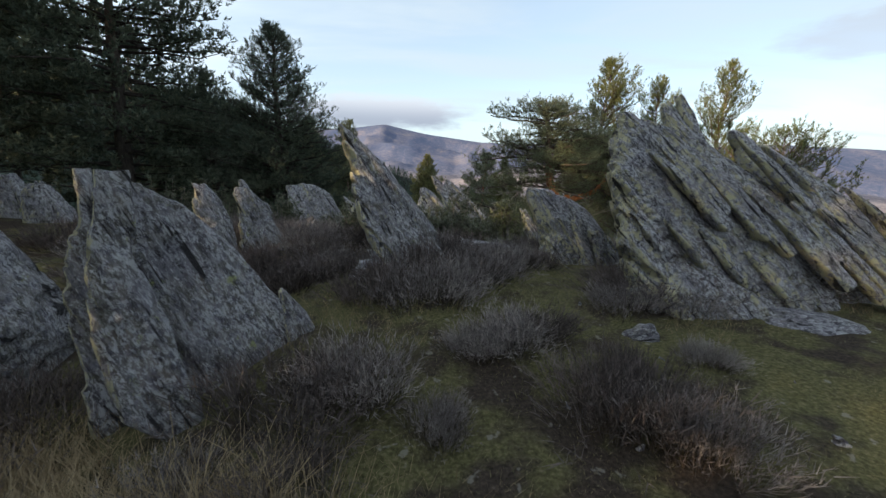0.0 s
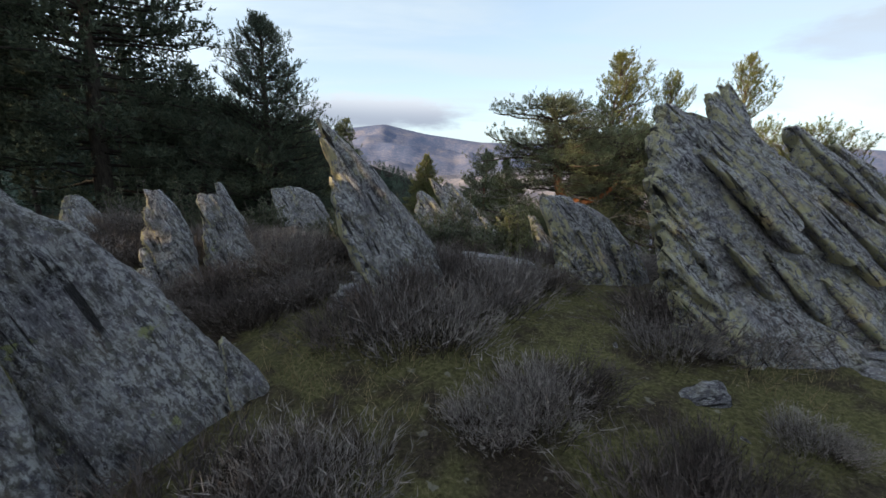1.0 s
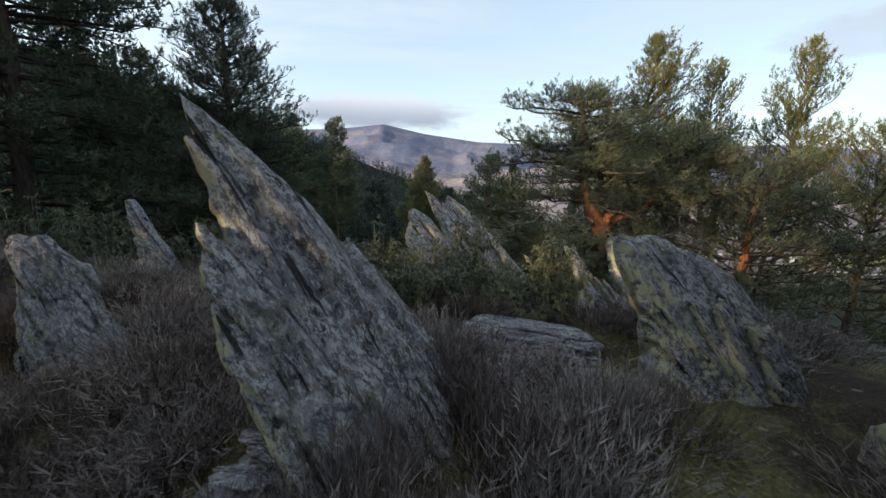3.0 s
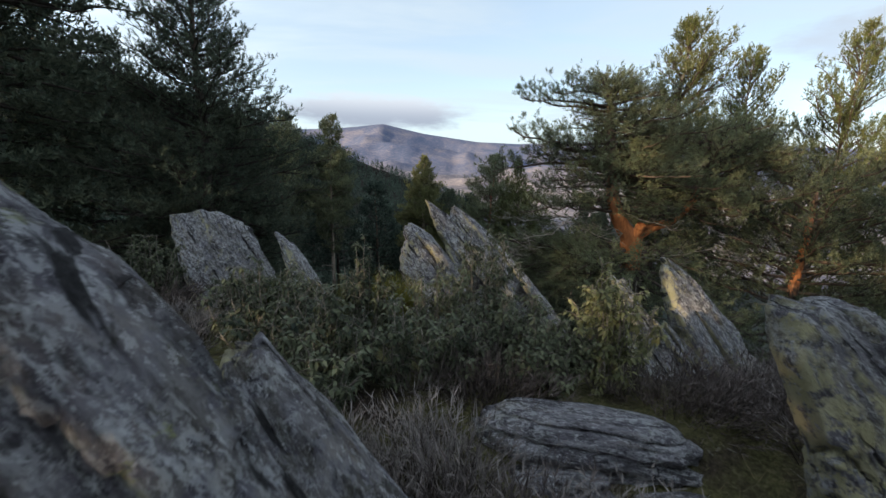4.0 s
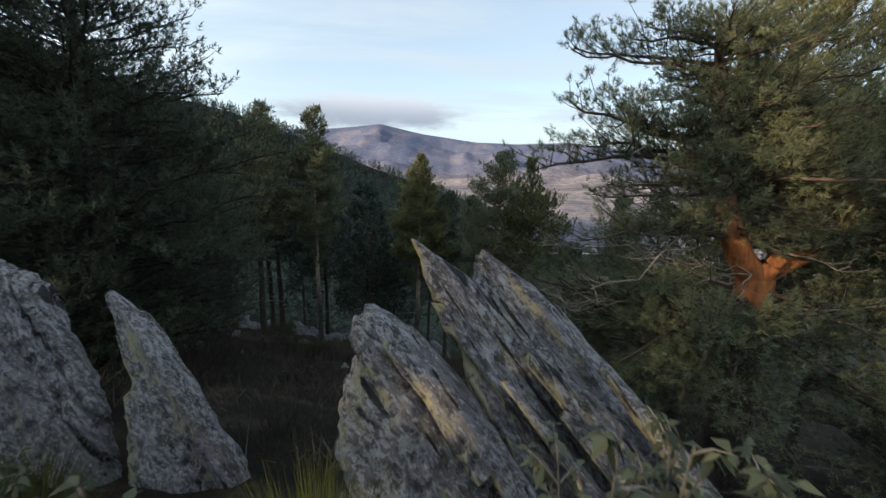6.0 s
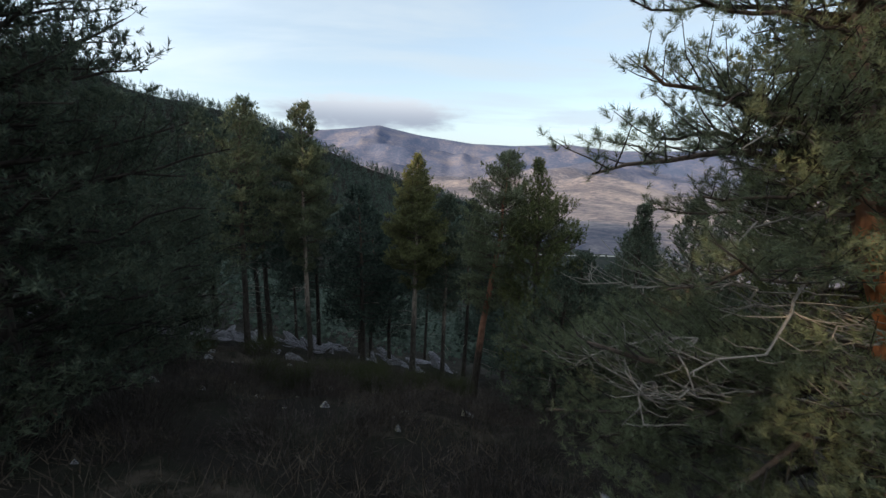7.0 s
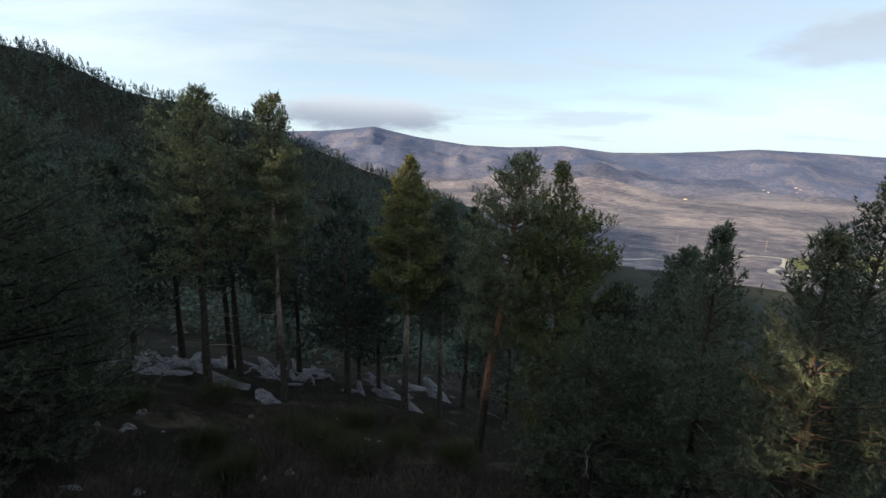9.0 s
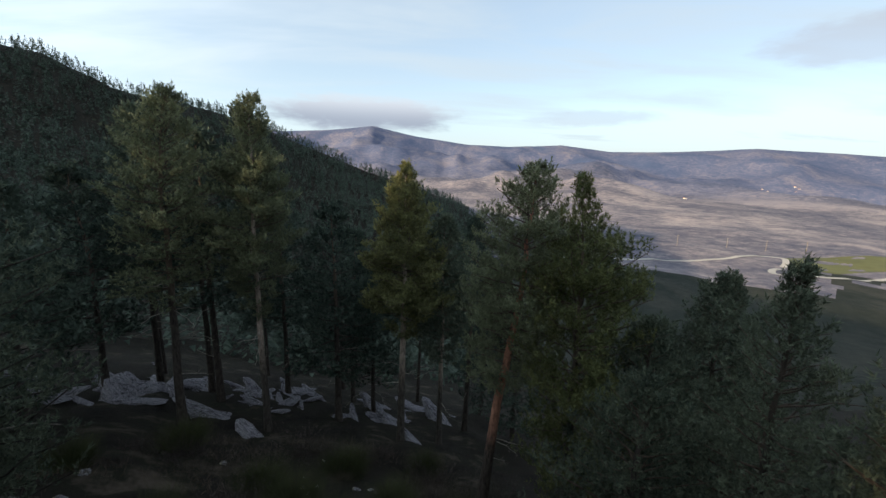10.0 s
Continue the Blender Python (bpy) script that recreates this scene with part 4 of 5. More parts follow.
def forked_pine():
    """The spreading pine beside the path: a short thick trunk, an orange fork, and flat shelves of needles."""
    x0, y0 = 3.5, 11.95
    z0 = ground_at(x0, y0) - 0.2
    base = np.array([x0, y0, z0])
    g = Growth(7, 0.085, 0.052)
    rng = g.rng

    def stem(points, radii, count=22):
        points = np.asarray(points, float) - base
        t, s = np.linspace(0, 1, len(points)), np.linspace(0, 1, count)
        line = np.stack([np.interp(s, t, points[:, n]) for n in (0, 1, 2)], -1)
        smooth_line = line.copy()
        smooth_line[1:-1] = (line[:-2] + 2 * line[1:-1] + line[2:]) / 4
        run = (smooth_line, np.interp(s, np.linspace(0, 1, len(radii)), radii))
        g.stems.append(run)
        return smooth_line

    trunk = stem([base, (3.46, 11.85, -0.6), (3.40, 11.76, 0.2), (3.37, 11.74, 0.66)], (0.27, 0.21, 0.185, 0.19))
    left = stem([(3.37, 11.74, 0.60), (3.10, 11.70, 0.92), (2.97, 11.80, 1.35), (2.97, 12.0, 1.9), (3.0, 12.2, 2.5), (2.93, 12.25, 3.0), (2.86, 12.3, 3.55)], (0.15, 0.13, 0.11, 0.10, 0.085, 0.055, 0.012))
    right = stem([(3.40, 11.74, 0.62), (3.72, 11.72, 0.84), (4.15, 11.85, 0.93), (4.6, 12.05, 1.25), (4.85, 12.3, 1.9), (4.9, 12.4, 2.6)], (0.11, 0.085, 0.07, 0.06, 0.045, 0.015))
    stem([(3.38, 11.70, 0.62), (3.43, 11.62, 0.78), (3.45, 11.57, 0.90)], (0.095, 0.085, 0.078), 8)
    zb = -z0

    def west(turn, z):
        """Shelves reach out to the open west side and keep short towards the slope below."""
        w, n = -math.sin(turn), math.cos(turn)
        return (1.0 + 0.12 * w) * (0.45 if n > 0.25 and w > -0.5 else 0.62 if n < -0.45 else 1.0)

    g.clothe(left, [(zb + 2.64, 1.0), (zb + 2.78, 1.45), (zb + 3.0, 1.35), (zb + 3.25, 0.9), (zb + 3.48, 0.35)], 0.10, 8, (0.0, 0.22), 0.02, 0.25, 0.12, west)
    g.clothe(left, [(zb + 1.75, 1.5), (zb + 2.1, 1.4), (zb + 2.6, 1.3)], 0.13, 8, (0.0, 0.1), 0.0, 0.15, 0.12, lambda turn, z: 1.0 if math.sin(turn) > 0.25 else 0.7 if math.cos(turn) < -0.3 else 0.3)
    g.clothe(left, [(zb + 1.12, 1.7), (zb + 1.35, 1.9), (zb + 1.62, 1.55), (zb + 1.88, 1.15), (zb + 2.0, 0.9)], 0.14, 7, (-0.06, 0.06), 0.0, 0.12, 0.08, west)
    g.clothe(right, [(zb + 1.05, 1.2), (zb + 1.6, 1.7), (zb + 2.1, 1.5), (zb + 2.4, 1.0), (zb + 2.62, 0.4)], 0.15, 7, (0.0, 0.25), 0.0, 0.2, 0.15)
    # the long shelf that hangs over the open slope, and the low sagging skirt
    for k in range(5):
        start = along_line(left, [0.50 + 0.03 * k])[0]
        g.add_bough(limb_line(rng, start, radians(-88 - 7 * k), 2.1 - 0.2 * k, 0.02, 0.02), 0.035, upturn=0.2)
    for k in range(27):
        start = along_line(trunk, [0.42 + 0.5 * rng.uniform()])[0]
        az = radians(-100) + rng.normal(0, 0.85) if k % 3 else rng.uniform(0, 6.28)
        length = rng.uniform(1.7, 2.7) * (1.0 if math.sin(az) < 0 else 0.85)
        length = min(length, 2.9 / max(0.2, -math.sin(az)), 1.9 / max(0.1, math.cos(az)))
        g.add_bough(limb_line(rng, start, az, length, rng.uniform(-0.10, 0.08), rng.uniform(-0.20, -0.02)), 0.03, upturn=0.05)
    # the thick bare limb below the fork, and grey leafless branches under the shelves
    for az, z, length, rise in ((-96, 0.42, 2.5, 0.05), (-60, 0.2, 2.2, 0.0), (75, 0.35, 1.9, 0.02), (-140, 0.3, 1.6, 0.0)):
        line = limb_line(rng, np.array([3.40, 11.78, z]) - base, radians(az), length, rise, 0.02)
        g.add_bough(line, 0.065, upturn=0.1, from_t=0.6, twig=0.22)
    for k in range(16):
        start = along_line(left if k % 2 else trunk, [rng.uniform(0.15, 0.5) if k % 2 else rng.uniform(0.7, 0.98)])[0]
        az = radians(-95) + rng.normal(0, 0.7) if k % 5 else radians(100) + rng.normal(0, 0.5)
        line = limb_line(rng, start, az, rng.uniform(0.9, 1.7), rng.uniform(-0.15, 0.12), -0.04, 0.06)
        limb, runs, _, _ = bough(rng, line, 0.011, 0.09, fan=1.1, from_t=0.4, twig=0.26, upturn=0.1)
        g.snags.append([limb] + runs)
    for px, py, pz in ((1.58, 11.75, 0.95), (1.05, 11.55, 0.62), (0.75, 11.50, 0.30), (1.9, 11.45, 0.45), (1.45, 11.35, 0.10), (2.4, 11.3, 0.75), (1.2, 11.8, 0.05), (4.6, 11.2, 0.4)):
        for k in range(3):
            line = limb_line(rng, np.array([px + 0.65, py + 0.1, pz]) - base, radians(-95) + rng.normal(0, 0.5), rng.uniform(0.4, 0.75), rng.uniform(-0.35, 0.25), rng.uniform(-0.3, 0.3), 0.13)
            limb, runs, _, _ = bough(rng, line, 0.006, 0.05, fan=1.3, from_t=0.2, twig=0.38, upturn=0.0)
            g.snags.append([limb] + runs)
    make_tree(tuple(base), "spreading pine with an orange forked trunk and low branches", g, NEEDLES, BARK, 0.065, 0.062, 0.0085, 12, twiggy=True, fine_west_of=-1.5)


forked_pine()

# the dark pines over the heather bank
NEAR = dict(shoot=0.11, needle=0.085, width=0.015, count=11, twiggy=True)
MID = dict(shoot=0.13, needle=0.10, width=0.026, count=8)
FAR = dict(shoot=0.17, needle=0.13, width=0.046, count=6)
DARK = dict(needles=NEEDLES_SHADED, bark_mat=BARK_TALL, dark=True)
pine(-5.35, 13.5, "dark dense pine standing over the heather bank", 12, top=5.6, spread=2.3, trunk_r=0.2, whorl=0.23, per=7, gap=0.12, skip=0.06, rise=(-0.08, 0.45), upturn=0.2,
     shape=((0.05, 0.8), (0.22, 1.0), (0.45, 0.92), (0.58, 0.78), (0.68, 0.56), (0.82, 0.40), (0.92, 0.22), (1.0, 0.04)), snags=4, **DARK, shoot=0.12, needle=0.085, width=0.0155, count=15, twiggy=True)
pine(-9.5, 12.4, "large dark pine with long tiered side limbs", 15, top=8.6, spread=3.5, trunk_r=0.26, whorl=0.36, per=7, gap=0.17, rise=(-0.04, 0.25), curl=0.02, upturn=0.15, skip=0.28,
     shape=((0.10, 0.7), (0.3, 0.85), (0.55, 0.95), (0.62, 1.0), (0.72, 0.85), (0.85, 0.7), (1.0, 0.2)), **DARK, **FAR)
pine(-13.4, 11.4, "large dark pine at the edge of the wood", 18, top=10.5, spread=4.0, trunk_r=0.28, whorl=0.55, per=6, gap=0.25, shape=ROUND, rise=(-0.02, 0.5), **DARK, **FAR)
pine(-7.5, 18.6, "dark pine on the slope with low boughs", 19, top=3.1, spread=2.5, trunk_r=0.17, whorl=0.26, per=7, gap=0.13, upturn=0.2, rise=(-0.05, 0.8), **DARK, **MID)
pine(-8.6, 15.6, "dark pine filling the edge of the wood", 20, top=4.6, spread=2.6, trunk_r=0.17, whorl=0.34, per=6, gap=0.14, upturn=0.2, **DARK, **MID)
# light open pines behind the forked one
pine(5.05, 14.35, "pine with a pale sunlit top behind the forked one", 22, top=4.95, spread=1.85, skip=0.22, facing=lambda turn, z: 0.6 if math.sin(turn) < -0.2 else 1.0, trunk_r=0.15, whorl=0.22, per=6, gap=0.085, needles=NEEDLES_LIGHT, bark_mat=BARK_PALE, upturn=0.4,
     shape=((0.3, 0.6), (0.5, 1.0), (0.68, 0.85), (0.82, 0.55), (0.93, 0.3), (1.0, 0.05)), **NEAR)
YOUNG = dict(spread=1.35, trunk_r=0.09, whorl=0.36, per=5, gap=0.12, needles=NEEDLES_LIGHT, bark_mat=BARK_PALE, rise=(0.3, 1.3), upturn=1.0, snags=2, shoot_gap=0.07,
             shape=((0.28, 0.8), (0.5, 1.0), (0.7, 0.8), (0.86, 0.45), (1.0, 0.05)), fan=0.6, twig=0.3, **NEAR)
pine(7.25, 14.85, "young open pine with upright sunlit shoots", 25, top=4.65, **YOUNG)
pine(8.85, 14.2, "young open pine with upright sunlit shoots", 28, top=4.9, **YOUNG)
pine(6.5, 11.8, "low red-trunked pine beside the forked one", 31, tall=4.6, shape=ROUND, spread=2.3, trunk_r=0.16, whorl=0.28, per=5, gap=0.10, bark_mat=BARK, rise=(0.0, 0.5), upturn=0.2, skip=0.15, **NEAR)
pine(10.2, 12.8, "bushy pine behind the outcrop", 33, tall=6.4, shape=ROUND, spread=2.2, trunk_r=0.12, whorl=0.34, per=5, gap=0.13, needles=NEEDLES_LIGHT, bark_mat=BARK, upturn=0.5, **NEAR)

# the stand on the slope below
pine(-6.65, 29.0, "tall slim pine with bare trunk and small top", 41, top=4.45, spread=1.6, skip=0.2, trunk_r=0.15, whorl=0.32, per=6, gap=0.09, shoot_gap=0.075, bark_mat=BARK_PALE, upturn=0.3, snags=12, snag_at=(0.3, 0.66), snag_len=0.75,
     shape=((0.40, 0.25), (0.50, 0.75), (0.62, 1.0), (0.76, 0.85), (0.85, 0.42), (0.93, 0.36), (1.0, 0.12)), **FAR)
pine(-1.35, 29.5, "tall pine with a yellow sunlit top and pale trunk", 44, top=2.25, spread=1.75, skip=0.15, trunk_r=0.17, whorl=0.30, per=6, gap=0.09, shoot_gap=0.075, needles=NEEDLES_SUN, bark_mat=BARK_PALE, snags=7, snag_at=(0.2, 0.5), upturn=0.2,
     shape=((0.42, 0.3), (0.5, 0.85), (0.62, 1.0), (0.74, 0.72), (0.86, 0.42), (0.94, 0.2), (1.0, 0.03)), **FAR)
pine(1.45, 24.6, "tall red-trunked pine with dense crown and bare lower branches", 47, top=2.3, spread=1.65, skip=0.2, trunk_r=0.18, whorl=0.30, per=7, gap=0.085, shoot_gap=0.07, bark_mat=BARK_RED, lean=(0.11, 0.0), rise=(-0.1, 0.7), upturn=0.25, snags=9, snag_at=(0.16, 0.52), snag_len=0.72, snag_az=radians(95),
     shape=((0.40, 0.3), (0.48, 0.8), (0.64, 1.0), (0.78, 0.85), (0.9, 0.5), (1.0, 0.08)), **MID)
pine(3.55, 23.4, "open-topped pine with candle shoots beside the red trunk", 48, top=2.05, spread=1.7, skip=0.2, trunk_r=0.12, whorl=0.34, per=6, gap=0.095, shoot_gap=0.08, needles=NEEDLES_LIGHT, rise=(0.05, 1.0), upturn=0.8, lean=(-0.02, 0),
     shape=((0.12, 0.9), (0.4, 1.0), (0.62, 0.95), (0.78, 0.62), (0.86, 0.26), (1.0, 0.05)), **MID)
OPEN = dict(needles=NEEDLES_SHADED, bark_mat=BARK_DULL, whorl=0.30, per=5, gap=0.12, upturn=0.6, rise=(0.0, 1.0))
pine(5.5, 19.97, "young dark pine with a candle top", 50, top=0.95, spread=1.7, trunk_r=0.11, shape=((0.04, 0.9), (0.2, 1.0), (0.5, 0.8), (0.7, 0.5), (0.82, 0.26), (0.9, 0.13), (1.0, 0.03)), **OPEN, **MID)
pine(5.55, 17.6, "young dark pine on the open slope", 51, top=1.05, spread=1.5, trunk_r=0.10, shape=CONE, **OPEN, **MID)
pine(7.0, 18.6, "young dark pine on the open slope", 52, top=1.75, spread=1.6, trunk_r=0.11, shape=CONE, **OPEN, **MID)
pine(3.5, 20.4, "bushy dark pine on the open slope", 53, top=-1.3, spread=1.9, trunk_r=0.11, shape=CONE, **OPEN, **MID)
pine(7.4, 24.0, "bushy dark pine on the open slope", 54, top=-0.4, spread=2.3, trunk_r=0.12, shape=CONE, **OPEN, **FAR)
pine(4.9, 22.6, "bushy dark pine on the open slope", 56, top=-1.2, spread=2.2, trunk_r=0.12, shape=CONE, **OPEN, **FAR)
pine(-9.5, 28.2, "tall pine in the shaded stand", 55, top=4.5, spread=1.8, skip=0.15, trunk_r=0.17, whorl=0.34, per=6, gap=0.14, shape=STAND, snags=10, **FAR)
pine(0.3, 30.5, "slim shaded pine in the stand", 57, top=0.2, spread=1.6, trunk_r=0.14, whorl=0.28, per=6, gap=0.14, shape=STAND, needles=NEEDLES_SHADED, bark_mat=BARK_PALE, snags=9, **FAR)

# plain pines of the wood: a few kinds, set out many times, some unseen to cast shade
WOOD = [pine(0, 0, "dark pine of the shaded wood, with unseen copies added for shade", 60 + k, tall=tall, at=(0, 0, 0), shape=tuple((low + (1 - low) * (f - 0.04) / 0.96, r) for f, r in CONE), spread=wide, trunk_r=0.15, whorl=0.42, per=5, gap=0.22, shoot_gap=0.14,
             needles=NEEDLES_FAR, split=False, group="pines of the wood", upturn=0.15, rise=(-0.05, 0.7), snags=5, shoot=0.24, needle=0.20, width=0.08, count=4)
        for k, (tall, low, wide) in enumerate(((10.5, 0.40, 2.4), (9.0, 0.28, 2.3), (11.5, 0.46, 2.2), (7.5, 0.16, 2.2)))]
rng = random.Random(5)
SLOPE_WOOD = [(-8, 35), (-14.5, 31), (-11, 33), (-13.0, 26), (-5, 38), (-3.2, 34.5), (1.8, 34), (4.2, 33), (-17, 24), (-19, 30), (-16, 37), (-21, 36), (-12, 42), (-7, 44), (-1, 42), (3.5, 40),
              (-9.8, 31.5), (-4.4, 31.5), (-14.2, 34), (-11.0, 22.5), (-14.5, 19.5), (-17.5, 17), (-21, 22), (-25, 28)]
# out-of-view pines added to throw shade on rocks, slope and crowns
UNSEEN_WOOD = [(-16, 13.5), (-20, 11), (-25, 16), (-29, 22), (-16.5, 7.5), (-19, 3), (-24, 8), (-14.5, 2.5), (-18.5, -4), (-12, -5), (-22, -2), (-9, -8), (-5, -13), (1, -17), (-8, -3.6), (-8.6, -1.2),
             (-6, -5.2), (-9.6, -2.6), (-7.2, -2.2), (-10.2, -4.6), (-11, 6), (-12.5, 8.8), (-14.2, 5.6), (-10.5, 4.2)]
for n, (x, y) in enumerate(SLOPE_WOOD + UNSEEN_WOOD):
    m = Matrix.Translation((x, y, ground_at(x, y) - 0.2)) @ Matrix.Rotation(rng.uniform(0, 6.28), 4, "Z") @ Matrix.Scale(rng.uniform(0.85, 1.12), 4)
    if n < 4:
        WOOD[n].matrix_basis = m
    else:
        copy_thing(WOOD[n % 4], m)


def far_forest():
    """The wooded hill: thousands of small pines in one mesh, each a pointed crown of drooping sprays."""
    rng = np.random.default_rng(9)
    x, y = rng.uniform(-330, 40, 9500), rng.uniform(36, 440, 9500)
    r, az = np.hypot(x, y - 10), np.degrees(np.arctan2(x, y - 10))
    keep = (r > 42) & (r < 415) & (az > -60) & (az < 9)
    x, y, r = x[keep], y[keep], r[keep]
    z = height(x, y)
    out = []
    for px, py, pz, pr in zip(x, y, z, r):
        tall = rng.uniform(4.5, 9.5)
        wide = tall * rng.uniform(0.20, 0.30)
        count = 120 if pr < 110 else 60 if pr < 220 else 34
        u = rng.uniform(0.05, 1, count) ** 0.8
        ang = rng.uniform(0, 6.283, count)
        rad = wide * (1 - u) ** 0.8 * rng.uniform(0.75, 1.1, count) + 0.05
        c = np.stack([px + rad * np.sin(ang), py + rad * np.cos(ang), pz + tall * u], -1)
        size = 0.85 * (60 / count) ** 0.5 * rng.uniform(0.5, 1.15, (count, 1)) * (1.1 - 0.5 * u[:, None])
        d = np.stack([np.sin(ang) * 0.7, np.cos(ang) * 0.7, rng.uniform(-0.75, 0.05, count)], -1) * size
        s = np.stack([np.cos(ang), -np.sin(ang), rng.normal(0, 0.3, count)], -1) * size * 0.5
        out.append(np.stack([c - s - d * 0.4, c + s - d * 0.4, c + d], 1).reshape(-1, 3))
        out.append(np.array([[px - 0.22, py, pz + tall * 0.7], [px + 0.22, py, pz + tall * 0.7], [px, py, pz + tall * 1.03]]))
    verts = np.concatenate(out)
    return tagged(new("far_forest", mesh_of("far_forest", verts, np.arange(len(verts)).reshape(-1, 3), NEEDLES_FAR)), "dark pine forest covering the shaded hill", "forest", kind="stuff")


far_forest()


# ---- heather, grass, bushes ----
def heather_kind(seed, wide, tall, stems, mat):
    """Two meshes of one shrub: the dark woody base, and the fine upright sprigs of its several heads."""
    rng = np.random.default_rng(seed)
    heads = 11
    ang, rad = rng.uniform(0, 6.283, heads), np.sqrt(rng.uniform(0, 1, heads)) * wide * 0.85
    centre = np.stack([np.cos(ang) * rad, np.sin(ang) * rad], -1)
    tallness = tall * (1 - 0.5 * (rad / wide) ** 2) * rng.uniform(0.62, 1.12, heads)
    pick = rng.integers(0, heads, stems)
    off = rng.normal(0, 0.3 * wide, (stems, 2))
    far = np.linalg.norm(off, axis=1) / wide
    root = np.c_[centre[pick] * 0.7 + off * 0.55, np.full(stems, -0.06)]
    top = np.c_[centre[pick] * 1.02 + off * 1.05 + rng.normal(0, 0.025, (stems, 2)) + [0.02, 0.01], tallness[pick] * rng.uniform(0.55, 1.15, stems) * (1 - 0.5 * np.clip(far, 0, 1) ** 2)]
    side = rng.normal(0, 1, (stems, 3)) * [1, 1, 0.1]
    side *= 0.003 / np.linalg.norm(side, axis=1, keepdims=True)
    wood = np.stack([root - side, root + side, top], 1).reshape(-1, 3)
    verts = []
    for k in range(7):
        s = rng.uniform(0.35, 0.98, (stems, 1))
        p = root + (top - root) * s
        d = (top - root) / (np.linalg.norm(top - root, axis=1, keepdims=True) + 1e-9) + rng.normal(0, 0.38, (stems, 3))
        d *= rng.uniform(0.05, 0.11, (stems, 1)) / (np.linalg.norm(d, axis=1, keepdims=True) + 1e-9)
        q = rng.normal(0, 1, (stems, 3))
        q *= 0.0034 / np.linalg.norm(q, axis=1, keepdims=True)
        verts.append(np.stack([p - q, p + q, p + d], 1).reshape(-1, 3))
    verts = np.concatenate(verts)
    return (mesh_of("woody_base", wood, np.arange(len(wood)).reshape(-1, 3), HEATHER_WOOD),
            mesh_of("sprigs", verts, np.arange(len(verts)).reshape(-1, 3), mat))


def heather(x, y, meshes, label, size, turn):
    ob = thing("heather_shrub", (x, y, ground_at(x, y)), label, "shrub", "heather on the turf")
    ob.rotation_euler = (0, 0, turn)
    ob.scale = size
    part("woody_base", meshes[0], ob)
    tagged(part("sprig_mass", meshes[1], ob), kind="stuff")
    return ob


rng = random.Random(3)
KINDS = [heather_kind(100 + k, 0.42, 0.46, 560, HEATHER if k % 2 else HEATHER_DARK) for k in range(4)]
HEATHER_NEAR = [(-0.85, 2.05, 1.2, 0.85), (-0.5, 2.3, 0.9, 0.75), (-2.35, 1.45, 1.1, 0.8), (-1.15, 1.55, 0.7, 0.55), (-0.6, 1.5, 0.7, 0.55), (-0.15, 3.7, 1.25, 1.0), (-0.35, 4.15, 1.1, 1.15), (0.35, 4.3, 1.2, 1.0), (0.1, 4.75, 1.1, 1.1),
                (0.75, 4.85, 1.0, 0.9), (-0.7, 3.75, 0.9, 0.8), (0.55, 2.95, 0.9, 0.75), (0.85, 3.25, 0.7, 0.6), (0.25, 2.75, 0.55, 0.5), (1.05, 2.15, 1.1, 0.95), (1.35, 1.85, 0.9, 0.8), (1.3, 2.45, 0.7, 0.7), (0.0, 1.95, 0.45, 0.5)]
HEATHER_OUTCROP = [(2.0, 4.15, 1.3, 0.8), (2.5, 4.1, 1.3, 0.85), (3.0, 4.25, 1.3, 0.8), (1.75, 3.75, 0.9, 0.6), (3.6, 4.35, 1.3, 0.9), (4.2, 4.45, 1.4, 0.9), (4.8, 4.4, 1.4, 0.9), (2.3, 3.7, 0.8, 0.6)]
HEATHER_BANK = [(-1.7, 4.3, 1.3, 0.8), (-1.25, 4.8, 1.2, 0.8), (-2.1, 4.9, 1.2, 0.9), (-1.7, 5.4, 1.3, 0.9), (-1.2, 5.9, 1.2, 0.9), (-2.3, 6.2, 1.3, 0.9), (-3.4, 5.8, 1.3, 1.0), (-2.7, 4.4, 1.1, 0.8), (-3.6, 4.5, 1.3, 0.9),
                (-4.2, 5.3, 1.4, 1.0), (-4.4, 6.4, 1.4, 1.0), (-3.3, 7.0, 1.4, 1.0), (-5.4, 5.8, 1.4, 1.0), (-2.4, 7.6, 1.3, 0.9), (-3.3, 8.6, 1.3, 0.9), (-5.4, 7.5, 1.5, 1.0)]
HEATHER_HOLLOW = [(-2.7, 2.4, 1.2, 1.0), (-3.2, 1.9, 1.3, 1.0), (-2.6, 1.0, 1.1, 0.8), (0.7, 5.35, 1.0, 0.6), (0.2, 5.4, 1.1, 0.8), (-0.1, 5.9, 1.2, 1.0), (1.25, 5.0, 0.8, 0.55), (2.4, 6.4, 1.3, 0.9), (0.2, 6.9, 1.1, 0.8),
                  (-0.7, 5.7, 1.0, 0.8), (2.2, 7.0, 1.2, 0.9), (3.2, 6.6, 1.3, 0.9), (5.4, 4.3, 1.4, 0.9), (2.9, 7.4, 1.3, 0.9), (1.6, 6.9, 1.1, 0.8), (1.9, 2.7, 0.5, 0.4)]
for n, (x, y, s, h) in enumerate(HEATHER_NEAR + HEATHER_OUTCROP + HEATHER_BANK + HEATHER_HOLLOW):
    tint = "grey-brown" if n % 4 % 2 else "dark"
    heather(x, y, KINDS[n % 4], f"{'low' if h < 0.75 else 'bushy'} {tint} winter heather shrub on the turf", (s, s, h), rng.uniform(0, 6.28))


